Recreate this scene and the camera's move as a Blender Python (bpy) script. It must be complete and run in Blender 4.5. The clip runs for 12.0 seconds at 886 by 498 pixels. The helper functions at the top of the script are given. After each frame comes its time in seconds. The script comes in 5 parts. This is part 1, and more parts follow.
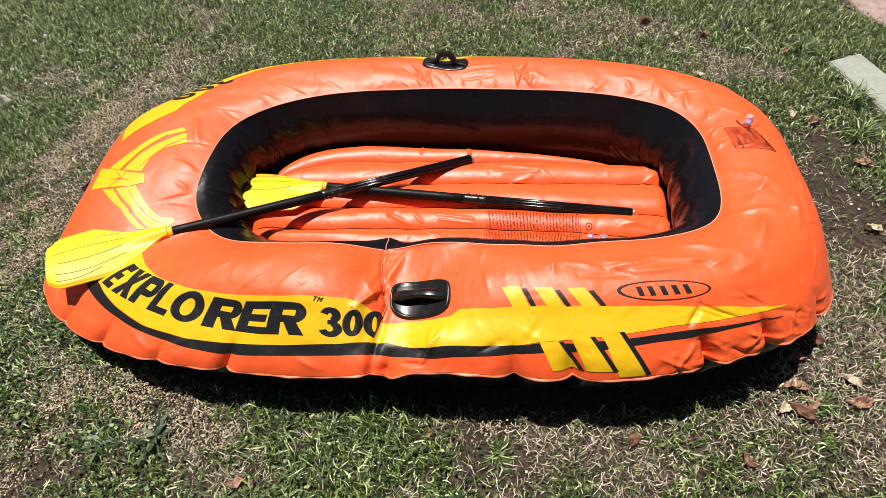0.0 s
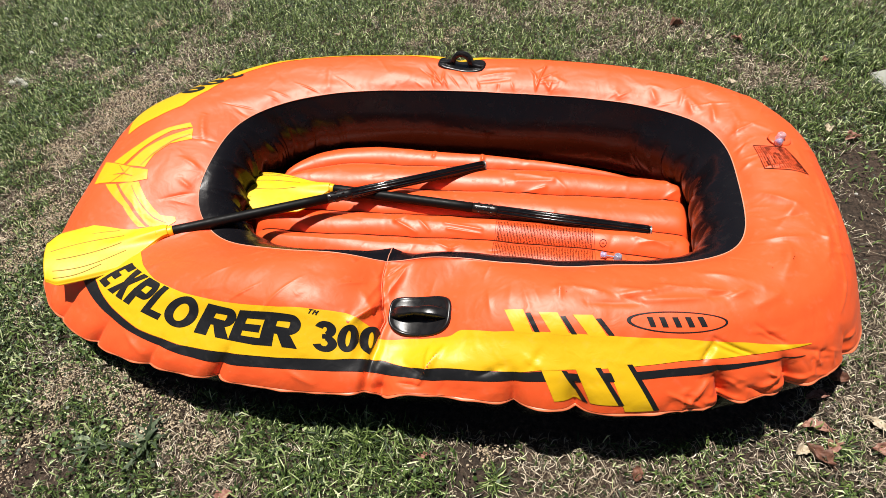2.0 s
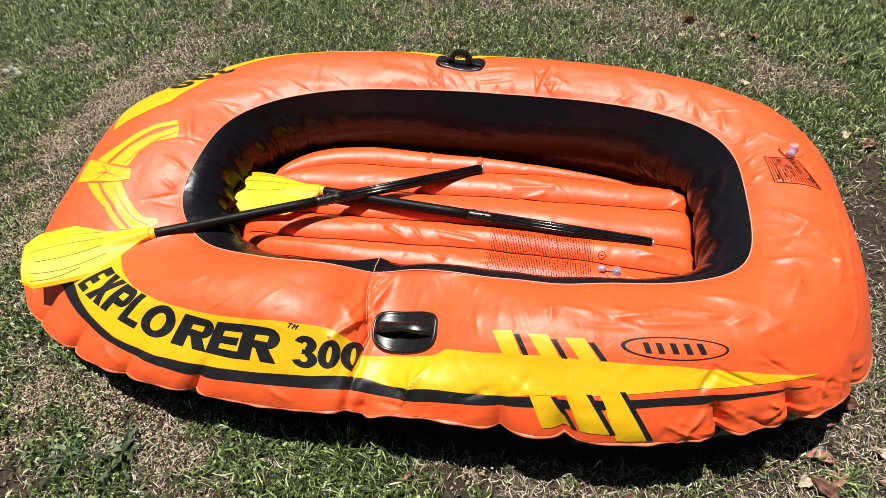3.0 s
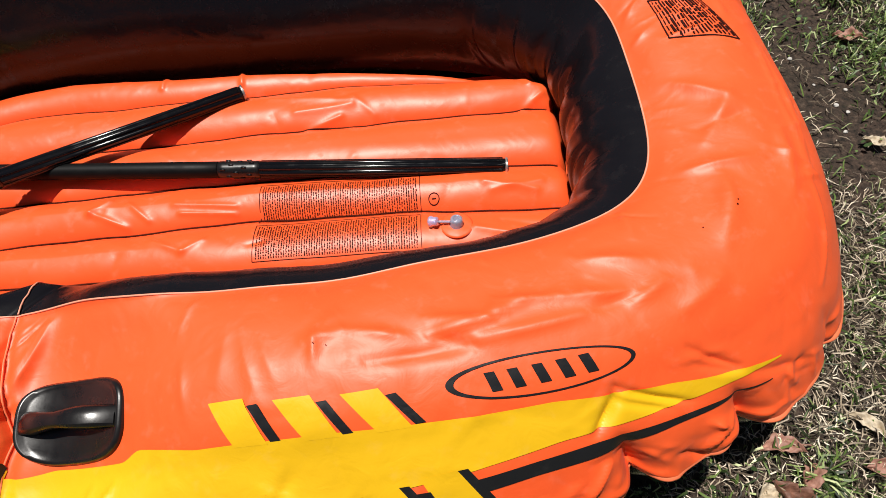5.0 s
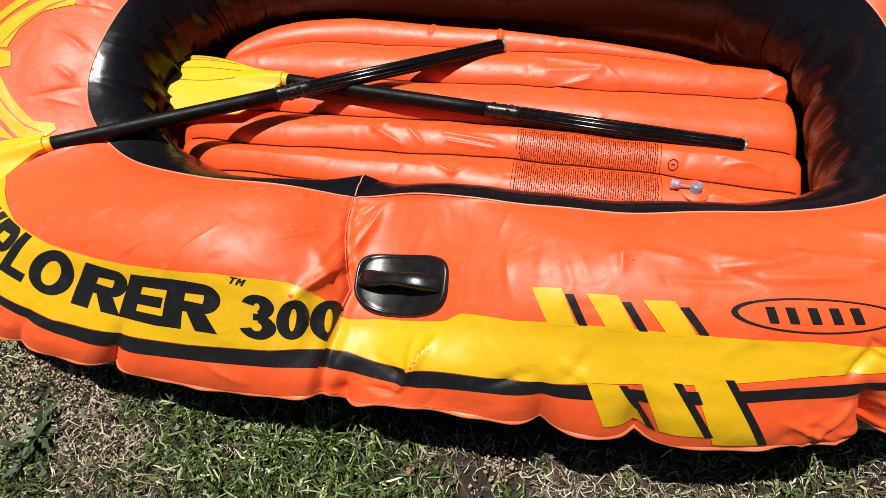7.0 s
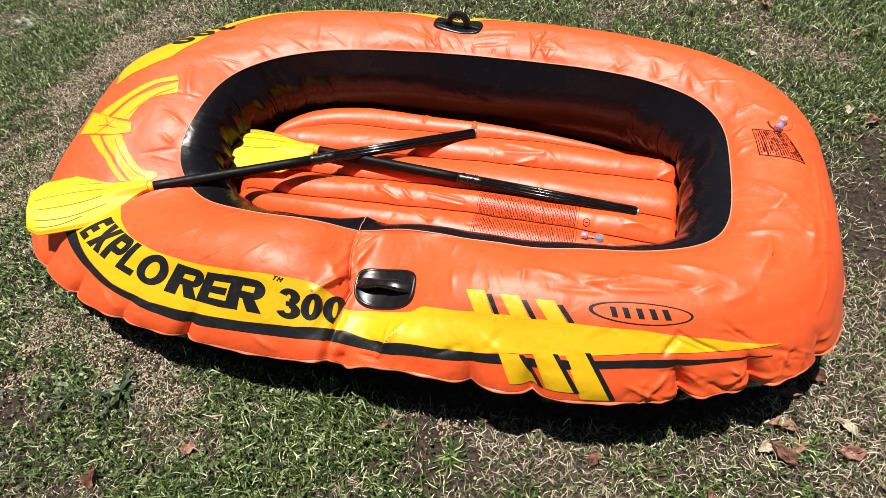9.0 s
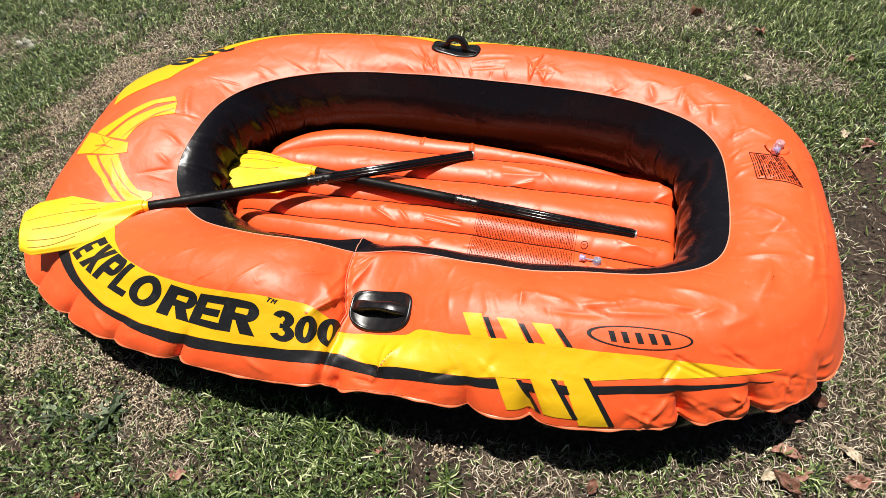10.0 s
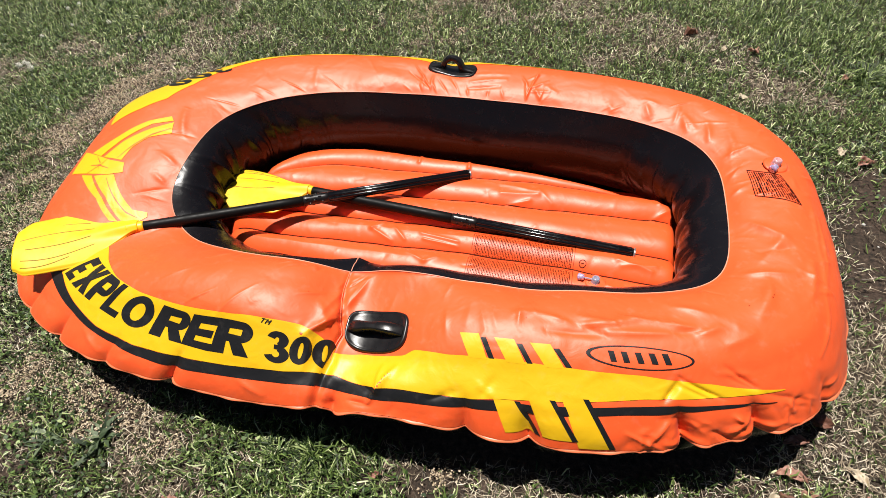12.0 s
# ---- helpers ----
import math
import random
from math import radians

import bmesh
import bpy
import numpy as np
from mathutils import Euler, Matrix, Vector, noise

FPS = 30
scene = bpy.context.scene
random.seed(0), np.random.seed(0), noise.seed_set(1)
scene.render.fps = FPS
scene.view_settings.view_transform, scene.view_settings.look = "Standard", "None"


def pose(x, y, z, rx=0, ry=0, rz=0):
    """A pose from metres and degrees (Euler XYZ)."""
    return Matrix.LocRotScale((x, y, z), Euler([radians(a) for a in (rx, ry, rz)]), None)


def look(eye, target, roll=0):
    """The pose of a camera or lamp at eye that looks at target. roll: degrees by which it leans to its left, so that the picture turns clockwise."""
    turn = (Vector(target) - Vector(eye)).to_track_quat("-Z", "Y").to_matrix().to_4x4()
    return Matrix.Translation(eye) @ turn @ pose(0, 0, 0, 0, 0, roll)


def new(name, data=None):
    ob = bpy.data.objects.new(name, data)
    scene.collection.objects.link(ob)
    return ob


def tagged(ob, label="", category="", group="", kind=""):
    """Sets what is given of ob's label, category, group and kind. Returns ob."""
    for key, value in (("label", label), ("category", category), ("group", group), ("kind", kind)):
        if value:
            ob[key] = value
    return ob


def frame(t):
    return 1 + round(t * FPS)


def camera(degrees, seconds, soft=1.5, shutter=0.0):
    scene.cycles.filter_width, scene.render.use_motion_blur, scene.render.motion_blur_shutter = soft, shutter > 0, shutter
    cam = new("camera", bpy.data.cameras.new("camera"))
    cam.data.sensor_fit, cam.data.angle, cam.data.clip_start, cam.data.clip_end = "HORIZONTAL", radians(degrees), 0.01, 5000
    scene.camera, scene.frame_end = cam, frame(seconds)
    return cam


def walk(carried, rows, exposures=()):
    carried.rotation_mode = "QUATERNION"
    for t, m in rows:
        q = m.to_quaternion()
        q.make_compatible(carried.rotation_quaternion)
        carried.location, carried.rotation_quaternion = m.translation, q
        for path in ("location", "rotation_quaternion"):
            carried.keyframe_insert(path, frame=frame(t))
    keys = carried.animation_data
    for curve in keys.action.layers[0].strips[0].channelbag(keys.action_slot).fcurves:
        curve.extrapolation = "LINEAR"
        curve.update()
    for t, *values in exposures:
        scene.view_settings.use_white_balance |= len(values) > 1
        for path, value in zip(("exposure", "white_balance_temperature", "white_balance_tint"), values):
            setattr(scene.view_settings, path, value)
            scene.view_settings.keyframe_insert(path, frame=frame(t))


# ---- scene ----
cam = camera(76.3, 12.0, 0.55)
PATH = [
    (0, (0.2316, 0.3322, 1.2547), (-0.0204, 1.7104, -0.3095), -5.52),
    (0.5, (0.2420, 0.3570, 1.2562), (-0.0208, 1.7220, -0.3178), -5.50),
    (1, (0.2462, 0.3690, 1.2555), (-0.0283, 1.7273, -0.3224), -5.48),
    (1.5, (0.2452, 0.3741, 1.2526), (-0.0471, 1.7251, -0.3284), -5.56),
    (2, (0.2579, 0.4180, 1.2474), (-0.0672, 1.7548, -0.3391), -5.52),
    (2.5, (0.2704, 0.4510, 1.2391), (-0.0907, 1.7774, -0.3484), -5.47),
    (2.7, (0.2786, 0.4669, 1.2374), (-0.0879, 1.7840, -0.3566), -5.36),
    (4.3, (0.3423, 0.7692, 1.0763), (0.2010, 1.9204, -0.6743), -5.91),
    (4.5, (0.3722, 0.8169, 1.0163), (0.2683, 1.9419, -0.7539), -5.75),
    (5, (0.4667, 0.8907, 0.8530), (0.4202, 1.9829, -0.9400), -6.04),
    (5.5, (0.5131, 0.9079, 0.8105), (0.4911, 1.9478, -1.0138), -5.96),
    (6, (0.4759, 0.9057, 0.8483), (0.3841, 1.8977, -1.0003), -7.47),
    (6.5, (0.3021, 0.8562, 0.8938), (0.0786, 1.8188, -0.9591), -9.86),
    (6.7, (0.2083, 0.8050, 0.9185), (-0.0656, 1.7745, -0.9240), -9.38),
    (8.3, (0.2399, 0.6187, 1.1712), (-0.1469, 1.7117, -0.5798), -6.70),
    (8.5, (0.2951, 0.5713, 1.2065), (-0.0873, 1.6917, -0.5280), -6.34),
    (9, (0.3669, 0.4895, 1.2492), (-0.0305, 1.6753, -0.4378), -6.10),
    (9.5, (0.3648, 0.4815, 1.2480), (-0.0354, 1.7026, -0.4130), -5.64),
    (10, (0.3670, 0.4986, 1.2413), (-0.0347, 1.7473, -0.3986), -5.26),
    (10.5, (0.3692, 0.5106, 1.2376), (-0.0375, 1.7841, -0.3819), -5.28),
    (11, (0.3702, 0.5096, 1.2375), (-0.0385, 1.8021, -0.3663), -5.10),
    (11.5, (0.3762, 0.5095, 1.2386), (-0.0334, 1.8101, -0.3586), -5.11),
    (12, (0.3692, 0.5058, 1.2305), (-0.0394, 1.8117, -0.3626), -5.11),
]
walk(cam, [(t, look(eye, target, roll)) for t, eye, target, roll in PATH],
     [(0, 0.32), (2.7, 0.33), (4.3, 0.20), (5.0, 0.08), (6.5, 0.0), (8.3, 0.25), (9.5, 0.36), (12, 0.36)])

# ---- world and light ----
SUN = Vector((-0.15, 0.07, 1.0)).normalized()
world = bpy.data.worlds.new("sky")
scene.world = world
world.use_nodes = True
sky = world.node_tree.nodes.new("ShaderNodeTexSky")
sky.sky_type, sky.sun_disc = "NISHITA", False
sky.sun_elevation, sky.sun_rotation = math.asin(SUN.z), math.atan2(SUN.x, SUN.y)
world.node_tree.links.new(sky.outputs[0], world.node_tree.nodes["Background"].inputs[0])
world.node_tree.nodes["Background"].inputs[1].default_value = 0.021
sun = new("sun", bpy.data.lights.new("sun", "SUN"))
sun.data.energy, sun.data.angle, sun.data.color = 5.0, radians(0.53), (1.0, 0.955, 0.90)
sun.matrix_world = look(SUN * 20, (0, 0, 0))


# ---- materials ----
class Nodes:
    """A node material with short calls."""

    def __init__(self, name, rough=0.5, **sockets):
        self.mat = bpy.data.materials.new(name)
        self.mat.use_nodes = True
        self.tree = self.mat.node_tree
        self.shader = self.tree.nodes["Principled BSDF"]
        self.put(self.shader, Roughness=rough, **sockets)

    def put(self, node, **sockets):
        for key, v in sockets.items():
            key = key.replace("_", " ")
            if hasattr(v, "is_linked"):
                self.tree.links.new(v, node.inputs[key])
            else:
                node.inputs[key].default_value = v
        return node

    def add(self, kind, **sockets):
        return self.put(self.tree.nodes.new("ShaderNode" + kind), **sockets)

    def noise(self, scale, detail=4, rough=0.55, vector=None, distortion=0.0):
        n = self.add("TexNoise", Scale=scale, Detail=detail, Roughness=rough, Distortion=distortion)
        if vector is None:
            vector = self.add("NewGeometry").outputs["Position"]
        self.tree.links.new(vector, n.inputs["Vector"])
        return n.outputs["Fac"]

    def stretch(self, scale, source="Position"):
        m = self.add("Mapping")
        m.inputs["Scale"].default_value = scale
        self.tree.links.new(self.add("NewGeometry").outputs["Position"], m.inputs["Vector"])
        return m.outputs[0]

    def ramp(self, value, stops):
        r = self.add("ValToRGB", Fac=value)
        while len(r.color_ramp.elements) < len(stops):
            r.color_ramp.elements.new(0.5)
        for e, (at, colour) in zip(r.color_ramp.elements, stops):
            e.position, e.color = at, (*colour, 1) if len(colour) == 3 else colour
        return r.outputs[0]

    def mix(self, fac, a, b, blend="MIX"):
        n = self.tree.nodes.new("ShaderNodeMix")
        n.data_type, n.blend_type = "RGBA", blend
        for key, v in ((0, fac), (6, a), (7, b)):
            if hasattr(v, "is_linked"):
                self.tree.links.new(v, n.inputs[key])
            else:
                n.inputs[key].default_value = v if key == 0 else (*v, 1)
        return n.outputs[2]

    def span(self, value, a, b, c, d):
        n = self.add("MapRange", Value=value)
        for i, v in enumerate((a, b, c, d)):
            n.inputs[i + 1].default_value = v
        return n.outputs[0]

    def bump(self, height, strength, distance, before=None):
        n = self.add("Bump", Height=height, Strength=strength, Distance=distance)
        if before is not None:
            self.tree.links.new(before, n.inputs["Normal"])
        return n.outputs[0]

    def done(self, colour=None, normal=None, rough=None):
        if colour is not None:
            if hasattr(colour, "is_linked"):
                self.tree.links.new(colour, self.shader.inputs["Base Color"])
            else:
                self.shader.inputs["Base Color"].default_value = (*colour, 1)
        if normal is not None:
            self.tree.links.new(normal, self.shader.inputs["Normal"])
        if rough is not None:
            self.tree.links.new(rough, self.shader.inputs["Roughness"])
        return self.mat


def vinyl(name, colour, dusty, rough=0.33, soft=1.0, sheen=0.0, gloss=0.5, dirt=0.12):
    """Welded sheet plastic: glossy, faintly dented, scuffed and dusty in patches."""
    m = Nodes(name, rough, Specular_IOR_Level=gloss, Sheen_Weight=sheen, Sheen_Roughness=0.5)
    patches = m.noise(7.0, 3)
    grain = m.noise(420.0, 2)
    dust = m.span(m.noise(38.0, 6, 0.65), 0.56, 0.82, 0.0, 1.0)
    body = m.mix(m.span(patches, 0.3, 0.7, 0.0, 0.35), colour, dusty)
    body = m.mix(m.span(dust, 0, 1, 0, dirt), body, (0.75, 0.62, 0.5))
    n = m.bump(m.noise(11.0, 2, 0.5, distortion=0.6), 0.30 * soft, 0.02)
    n = m.bump(m.noise(34.0, 3, 0.5, distortion=1.2), 0.12 * soft, 0.006, n)
    n = m.bump(grain, 0.06, 0.0006, n)
    return m.done(body, n, m.span(dust, 0.0, 1.0, rough, rough + 0.22))


ORANGE = vinyl("orange_vinyl", (0.93, 0.104, 0.018), (0.91, 0.120, 0.026), 0.49, 0.9, 0.02, 0.64, 0.07)
MAT_ORANGE = vinyl("orange_mat_vinyl", (0.91, 0.102, 0.020), (0.89, 0.118, 0.028), 0.42, 0.5, 0.0, 0.5, 0.08)
BLACK_VINYL = vinyl("black_vinyl", (0.006, 0.0055, 0.007), (0.008, 0.0075, 0.010), 0.25, 0.45, 0.0, 0.30, 0.005)
YELLOW_PRINT = vinyl("yellow_print", (0.81, 0.470, 0.006), (0.77, 0.430, 0.008), 0.44, 1.0, 0.0, 0.5, 0.04)
BLACK_PRINT = vinyl("black_print", (0.010, 0.010, 0.011), (0.014, 0.013, 0.014), 0.42, 1.0, 0.0, 0.4, 0.02)
PIPING = vinyl("pale_weld", (0.80, 0.34, 0.22), (0.76, 0.30, 0.19), 0.4, 0.2)
EDGE = vinyl("pale_orange_edge", (0.86, 0.20, 0.085), (0.82, 0.17, 0.06), 0.4, 0.3)
LABEL_PRINT = Nodes("dark_fine_print", 0.7, Specular_IOR_Level=0.1).done((0.028, 0.005, 0.003))


def plastic(name, colour, rough, worn, fine=160.0, **sockets):
    m = Nodes(name, rough, **sockets)
    body = m.mix(m.span(m.noise(22.0, 5, 0.6), 0.45, 0.75, 0, 1), colour, worn)
    return m.done(body, m.bump(m.noise(fine, 3), 0.12, 0.001), m.span(m.noise(48.0, 4), 0.35, 0.7, rough, rough + 0.15))


YELLOW_PLASTIC = plastic("yellow_plastic", (0.88, 0.55, 0.012), 0.36, (0.84, 0.52, 0.03))
# the blade's yellow darkened, for the shade in its moulded grooves
GROOVE_SHADE = plastic("groove_shade_yellow", (0.32, 0.19, 0.004), 0.5, (0.26, 0.15, 0.004))
GLOSSY_TUBE = plastic("glossy_black_tube", (0.004, 0.004, 0.005), 0.10, (0.006, 0.006, 0.006), Specular_IOR_Level=0.45)
MATTE_TUBE = plastic("dull_black_tube", (0.004, 0.004, 0.004), 0.42, (0.006, 0.006, 0.006), Specular_IOR_Level=0.16)
RUBBER = plastic("black_rubber", (0.008, 0.007, 0.007), 0.24, (0.012, 0.011, 0.011))
END_RING = plastic("pale_metal_ring", (0.6, 0.6, 0.58), 0.3, (0.45, 0.45, 0.44), Metallic=0.8)
CLEAR = plastic("clear_vinyl", (0.75, 0.72, 0.74), 0.15, (0.6, 0.55, 0.58), Transmission_Weight=0.6)
BLUE_CAP = plastic("pale_blue_clear_vinyl", (0.50, 0.54, 0.68), 0.16, (0.36, 0.40, 0.58), Transmission_Weight=0.5)
PINK = plastic("pink_clear_vinyl", (0.85, 0.48, 0.50), 0.2, (0.8, 0.45, 0.5), Transmission_Weight=0.4)
LILAC = plastic("lilac_plug", (0.58, 0.50, 0.78), 0.22, (0.6, 0.45, 0.7), Transmission_Weight=0.4)

soil = Nodes("dry_soil_and_thatch", 0.95)
tone = soil.ramp(soil.noise(70.0, 8, 0.7), [(0.34, (0.005, 0.004, 0.003)), (0.56, (0.120, 0.076, 0.053)), (0.80, (0.36, 0.255, 0.185))])
tone = soil.mix(soil.span(soil.noise(1.6, 5), 0.40, 0.62, 0.0, 0.45), tone, (0.034, 0.029, 0.016))
SOIL = soil.done(tone, soil.bump(soil.noise(110.0, 8, 0.7), 1.0, 0.02))


def leaf_stuff(name, stops, rough=0.6, patchy=None):
    """Blades and leaves: each its own tone, with broad drifts."""
    m = Nodes(name, rough, Specular_IOR_Level=0.4)
    own = m.add("NewGeometry").outputs["Random Per Island"]
    body = m.ramp(own, stops)
    if patchy is not None:
        body = m.mix(m.span(m.noise(3.2, 3), 0.42, 0.6, 0, 0.25), body, patchy)
    body = m.mix(m.span(m.noise(300.0, 3), 0.4, 0.7, 0, 0.25), body, (0.012, 0.014, 0.008))
    return m.done(body)


# the near-white last stop of the green paints sun glints into some blades
GRASS = leaf_stuff("lawn_green", [(0.0, (0.008, 0.016, 0.004)), (0.40, (0.042, 0.074, 0.014)), (0.72, (0.142, 0.208, 0.046)), (0.90, (0.35, 0.43, 0.16)), (1.0, (0.86, 0.89, 0.54))], 0.5, (0.062, 0.112, 0.018))
STRAW = leaf_stuff("straw", [(0.0, (0.020, 0.015, 0.009)), (0.36, (0.115, 0.086, 0.058)), (0.70, (0.45, 0.360, 0.255)), (1.0, (0.92, 0.82, 0.65))], 0.55, (0.32, 0.25, 0.155))
CLOVER = leaf_stuff("clover_green", [(0.0, (0.016, 0.036, 0.009)), (0.5, (0.048, 0.092, 0.020)), (0.85, (0.150, 0.225, 0.060)), (1.0, (0.36, 0.44, 0.18))], 0.5)
WEED = leaf_stuff("grey_green_weed", [(0.0, (0.020, 0.036, 0.014)), (0.5, (0.060, 0.090, 0.042)), (0.9, (0.13, 0.17, 0.09)), (1.0, (0.22, 0.26, 0.15))], 0.55)


def dead_leaf(name, dark, light):
    m = Nodes(name, 0.6)
    body = m.mix(m.span(m.noise(70.0, 5, 0.65), 0.35, 0.68, 0, 1), dark, light)
    body = m.mix(m.span(m.add("NewGeometry").outputs["Random Per Island"], 0.0, 1.0, 0.0, 0.45), body, dark)
    return m.done(body, m.bump(m.noise(180.0, 4), 0.4, 0.003))


DEAD_LEAF = dead_leaf("brown_leaf", (0.09, 0.035, 0.02), (0.30, 0.14, 0.09))
PALE_LEAF = dead_leaf("bleached_leaf", (0.38, 0.30, 0.20), (0.68, 0.60, 0.46))
PINK_LEAF = dead_leaf("pinkish_leaf", (0.26, 0.12, 0.085), (0.48, 0.27, 0.20))


def mineral(name, low, high, scale):
    m = Nodes(name, 0.85)
    body = m.mix(m.span(m.noise(scale, 8, 0.65), 0.3, 0.7, 0, 1), low, high)
    body = m.mix(m.span(m.noise(9.0, 4), 0.5, 0.75, 0, 0.4), body, (0.18, 0.15, 0.11))
    return m.done(body, m.bump(m.noise(scale * 2, 8, 0.7), 0.2, 0.004))


PETAL = plastic("white_petal", (0.74, 0.73, 0.66), 0.7, (0.60, 0.60, 0.48))
CONCRETE = mineral("concrete", (0.27, 0.28, 0.24), (0.36, 0.37, 0.32), 60.0)
CRUMBS = dead_leaf("pale_soil_crumbs", (0.30, 0.22, 0.135), (0.70, 0.57, 0.39))
FLAGSTONE = mineral("pink_flagstone", (0.24, 0.16, 0.135), (0.42, 0.31, 0.27), 35.0)
STONE = mineral("pale_pebble", (0.42, 0.40, 0.36), (0.62, 0.60, 0.56), 120.0)


# ---- building helpers ----
def part(name, bm, material, parent=None, label="", flat=False):
    """One mesh object from a bmesh, under a thing or a part."""
    me = bpy.data.meshes.new(name)
    if not flat:
        for f in bm.faces:
            f.smooth = True
    bm.to_mesh(me)
    bm.free()
    return linked(name, me, material, parent, label)


def linked(name, me, material, parent=None, label=""):
    me.materials.append(material)
    ob = new(name, me)
    if parent is not None:
        ob.parent = parent
    return tagged(ob, label)


def sheet(name, grid, material, parent=None, wrap=False, label="", thick=0.0):
    """A smooth mesh over a grid of points (rows, columns, 3)."""
    r, c, _ = grid.shape
    k = np.arange(r * c).reshape(r, c)
    rows = np.vstack([k, k[:1]]) if wrap else k
    quads = np.stack([rows[:-1, :-1], rows[1:, :-1], rows[1:, 1:], rows[:-1, 1:]], -1).reshape(-1, 4)
    me = bpy.data.meshes.new(name)
    me.from_pydata(grid.reshape(-1, 3).tolist(), [], quads.tolist())
    me.shade_smooth()
    ob = linked(name, me, material, parent, label)
    if thick:
        if me.polygons[len(me.polygons) // 2].normal.z < 0:
            me.flip_normals()
        m = ob.modifiers.new("thickness", "SOLIDIFY")
        m.thickness, m.offset = thick, -1
    return ob


def tube_grid(points, radius, sides=10):
    """Rings of points round a line; radius a number or one for each point."""
    p = np.asarray(points, float)
    t = np.gradient(p, axis=0)
    t /= np.linalg.norm(t, axis=1, keepdims=True)
    ref = np.array([0.0, 0.0, 1.0])
    a = np.cross(t, ref)
    a /= np.linalg.norm(a, axis=1, keepdims=True) + 1e-9
    b = np.cross(t, a)
    ang = np.linspace(0, 2 * np.pi, sides + 1)
    rad = np.broadcast_to(np.asarray(radius, float), (len(p),))[:, None, None]
    return p[:, None] - rad * (a[:, None] * np.cos(ang)[None, :, None] + b[:, None] * np.sin(ang)[None, :, None])


def thing(name, at, label, category, group=""):
    """An Empty that carries a thing's parts."""
    ob = new(name)
    ob.empty_display_size = 0.05
    ob.location = at
    bpy.context.view_layer.update()
    return tagged(ob, label, category, group)


# ---- ground ----
bm = bmesh.new()
bmesh.ops.create_grid(bm, x_segments=60, y_segments=60, size=30)
ground = part("ground", bm, SOIL)
tagged(ground, "dry lawn soil with thatch under patchy grass", "ground", kind="structure")
# ---- the dinghy's form: a closed tube round a cockpit ----
SEAM_Z = 0.157


def ring(mid, half_x, half_y, powers, angle):
    """A rounded oblong about mid: half lengths (stern, bow) and half widths (near, far); one power a corner."""
    c, s = np.cos(angle), np.sin(angle)
    n = np.where(s < 0, np.where(c > 0, powers[0], powers[3]), np.where(c > 0, powers[1], powers[2]))
    hx, hy = np.where(c > 0, half_x[0], half_x[1]), np.where(s < 0, half_y[0], half_y[1])
    r = (np.abs(c / hx) ** n + np.abs(s / hy) ** n) ** (-1 / n)
    return mid[0] + r * c, mid[1] + r * s


def even_rounds():
    """The outer weld and the cockpit's rim, point for point, even along the weld from the near side's middle to the stern and round."""
    turn = np.linspace(-np.pi / 2, 1.5 * np.pi, 20001)
    ang = np.arctan2(0.45 * np.sin(turn), 0.85 * np.cos(turn))
    ox, oy = ring((-0.03, 1.505), (1.032, 1.05), (0.566, 0.578), (3.4, 3.0, 2.8, 3.4), ang)
    rx, ry = ring((0.055, 1.505), (0.670, 0.668), (0.312, 0.318), (4.3, 3.3, 2.6, 3.4), ang)
    run = np.concatenate([[0], np.cumsum(np.hypot(np.diff(ox), np.diff(oy)))])
    even = np.linspace(0, run[-1], 2401)
    k = np.hanning(61) / np.hanning(61).sum()

    def tidy(v):
        v = np.interp(even, run, v)
        return np.convolve(np.concatenate([v[-41:-1], v, v[1:41]]), k, "same")[40:-40]

    return even, tidy(ox), tidy(oy), tidy(rx), tidy(ry)


RUN, OUT_X, OUT_Y, RIM_X, RIM_Y = even_rounds()
LOOP = RUN[-1]


def smooth(a, b, v):
    t = np.clip((v - a) / (b - a), 0, 1)
    return t * t * (3 - 2 * t)


# The soft bow half of the near side hangs lower than the rest
FAR = smooth(1.75, 2.0, OUT_Y)
# the near bow corner, pressed down under the oar
PRESS = np.exp(-((RUN - LOOP + 0.93) / 0.24) ** 2)
# and by the badge the weld hangs out a little
SLACK = np.exp(-((RUN - 0.46) / 0.15) ** 2)
SAG = smooth(0.15, -0.25, OUT_X) * smooth(1.75, 1.35, OUT_Y)


NEAR = smooth(1.30, 1.05, OUT_Y) * (0.15 + 0.85 * smooth(-0.92, -0.50, OUT_X))
FLARE = NEAR * smooth(0.75, 0.45, OUT_X)


def eased(places, values, width=161):
    """A table round the loop from a few values, with soft corners."""
    v = np.interp(np.where(RUN > LOOP / 2, RUN - LOOP, RUN), places, values)
    k = np.hanning(width) / np.hanning(width).sum()
    return np.convolve(np.concatenate([v[-101:-1], v, v[1:101]]), k, "same")[100:-100]


# the rim's soft in and out along the near side
RIM_WAG = eased((-1.1, -.76, -.6, -.45, -.3, -.22, -.1, .1, .3, .5, .65, .85, 1.0, 1.2), (0, -.012, -.019, -.011, .002, .008, .008, .002, -.004, .004, .013, .015, .007, 0))


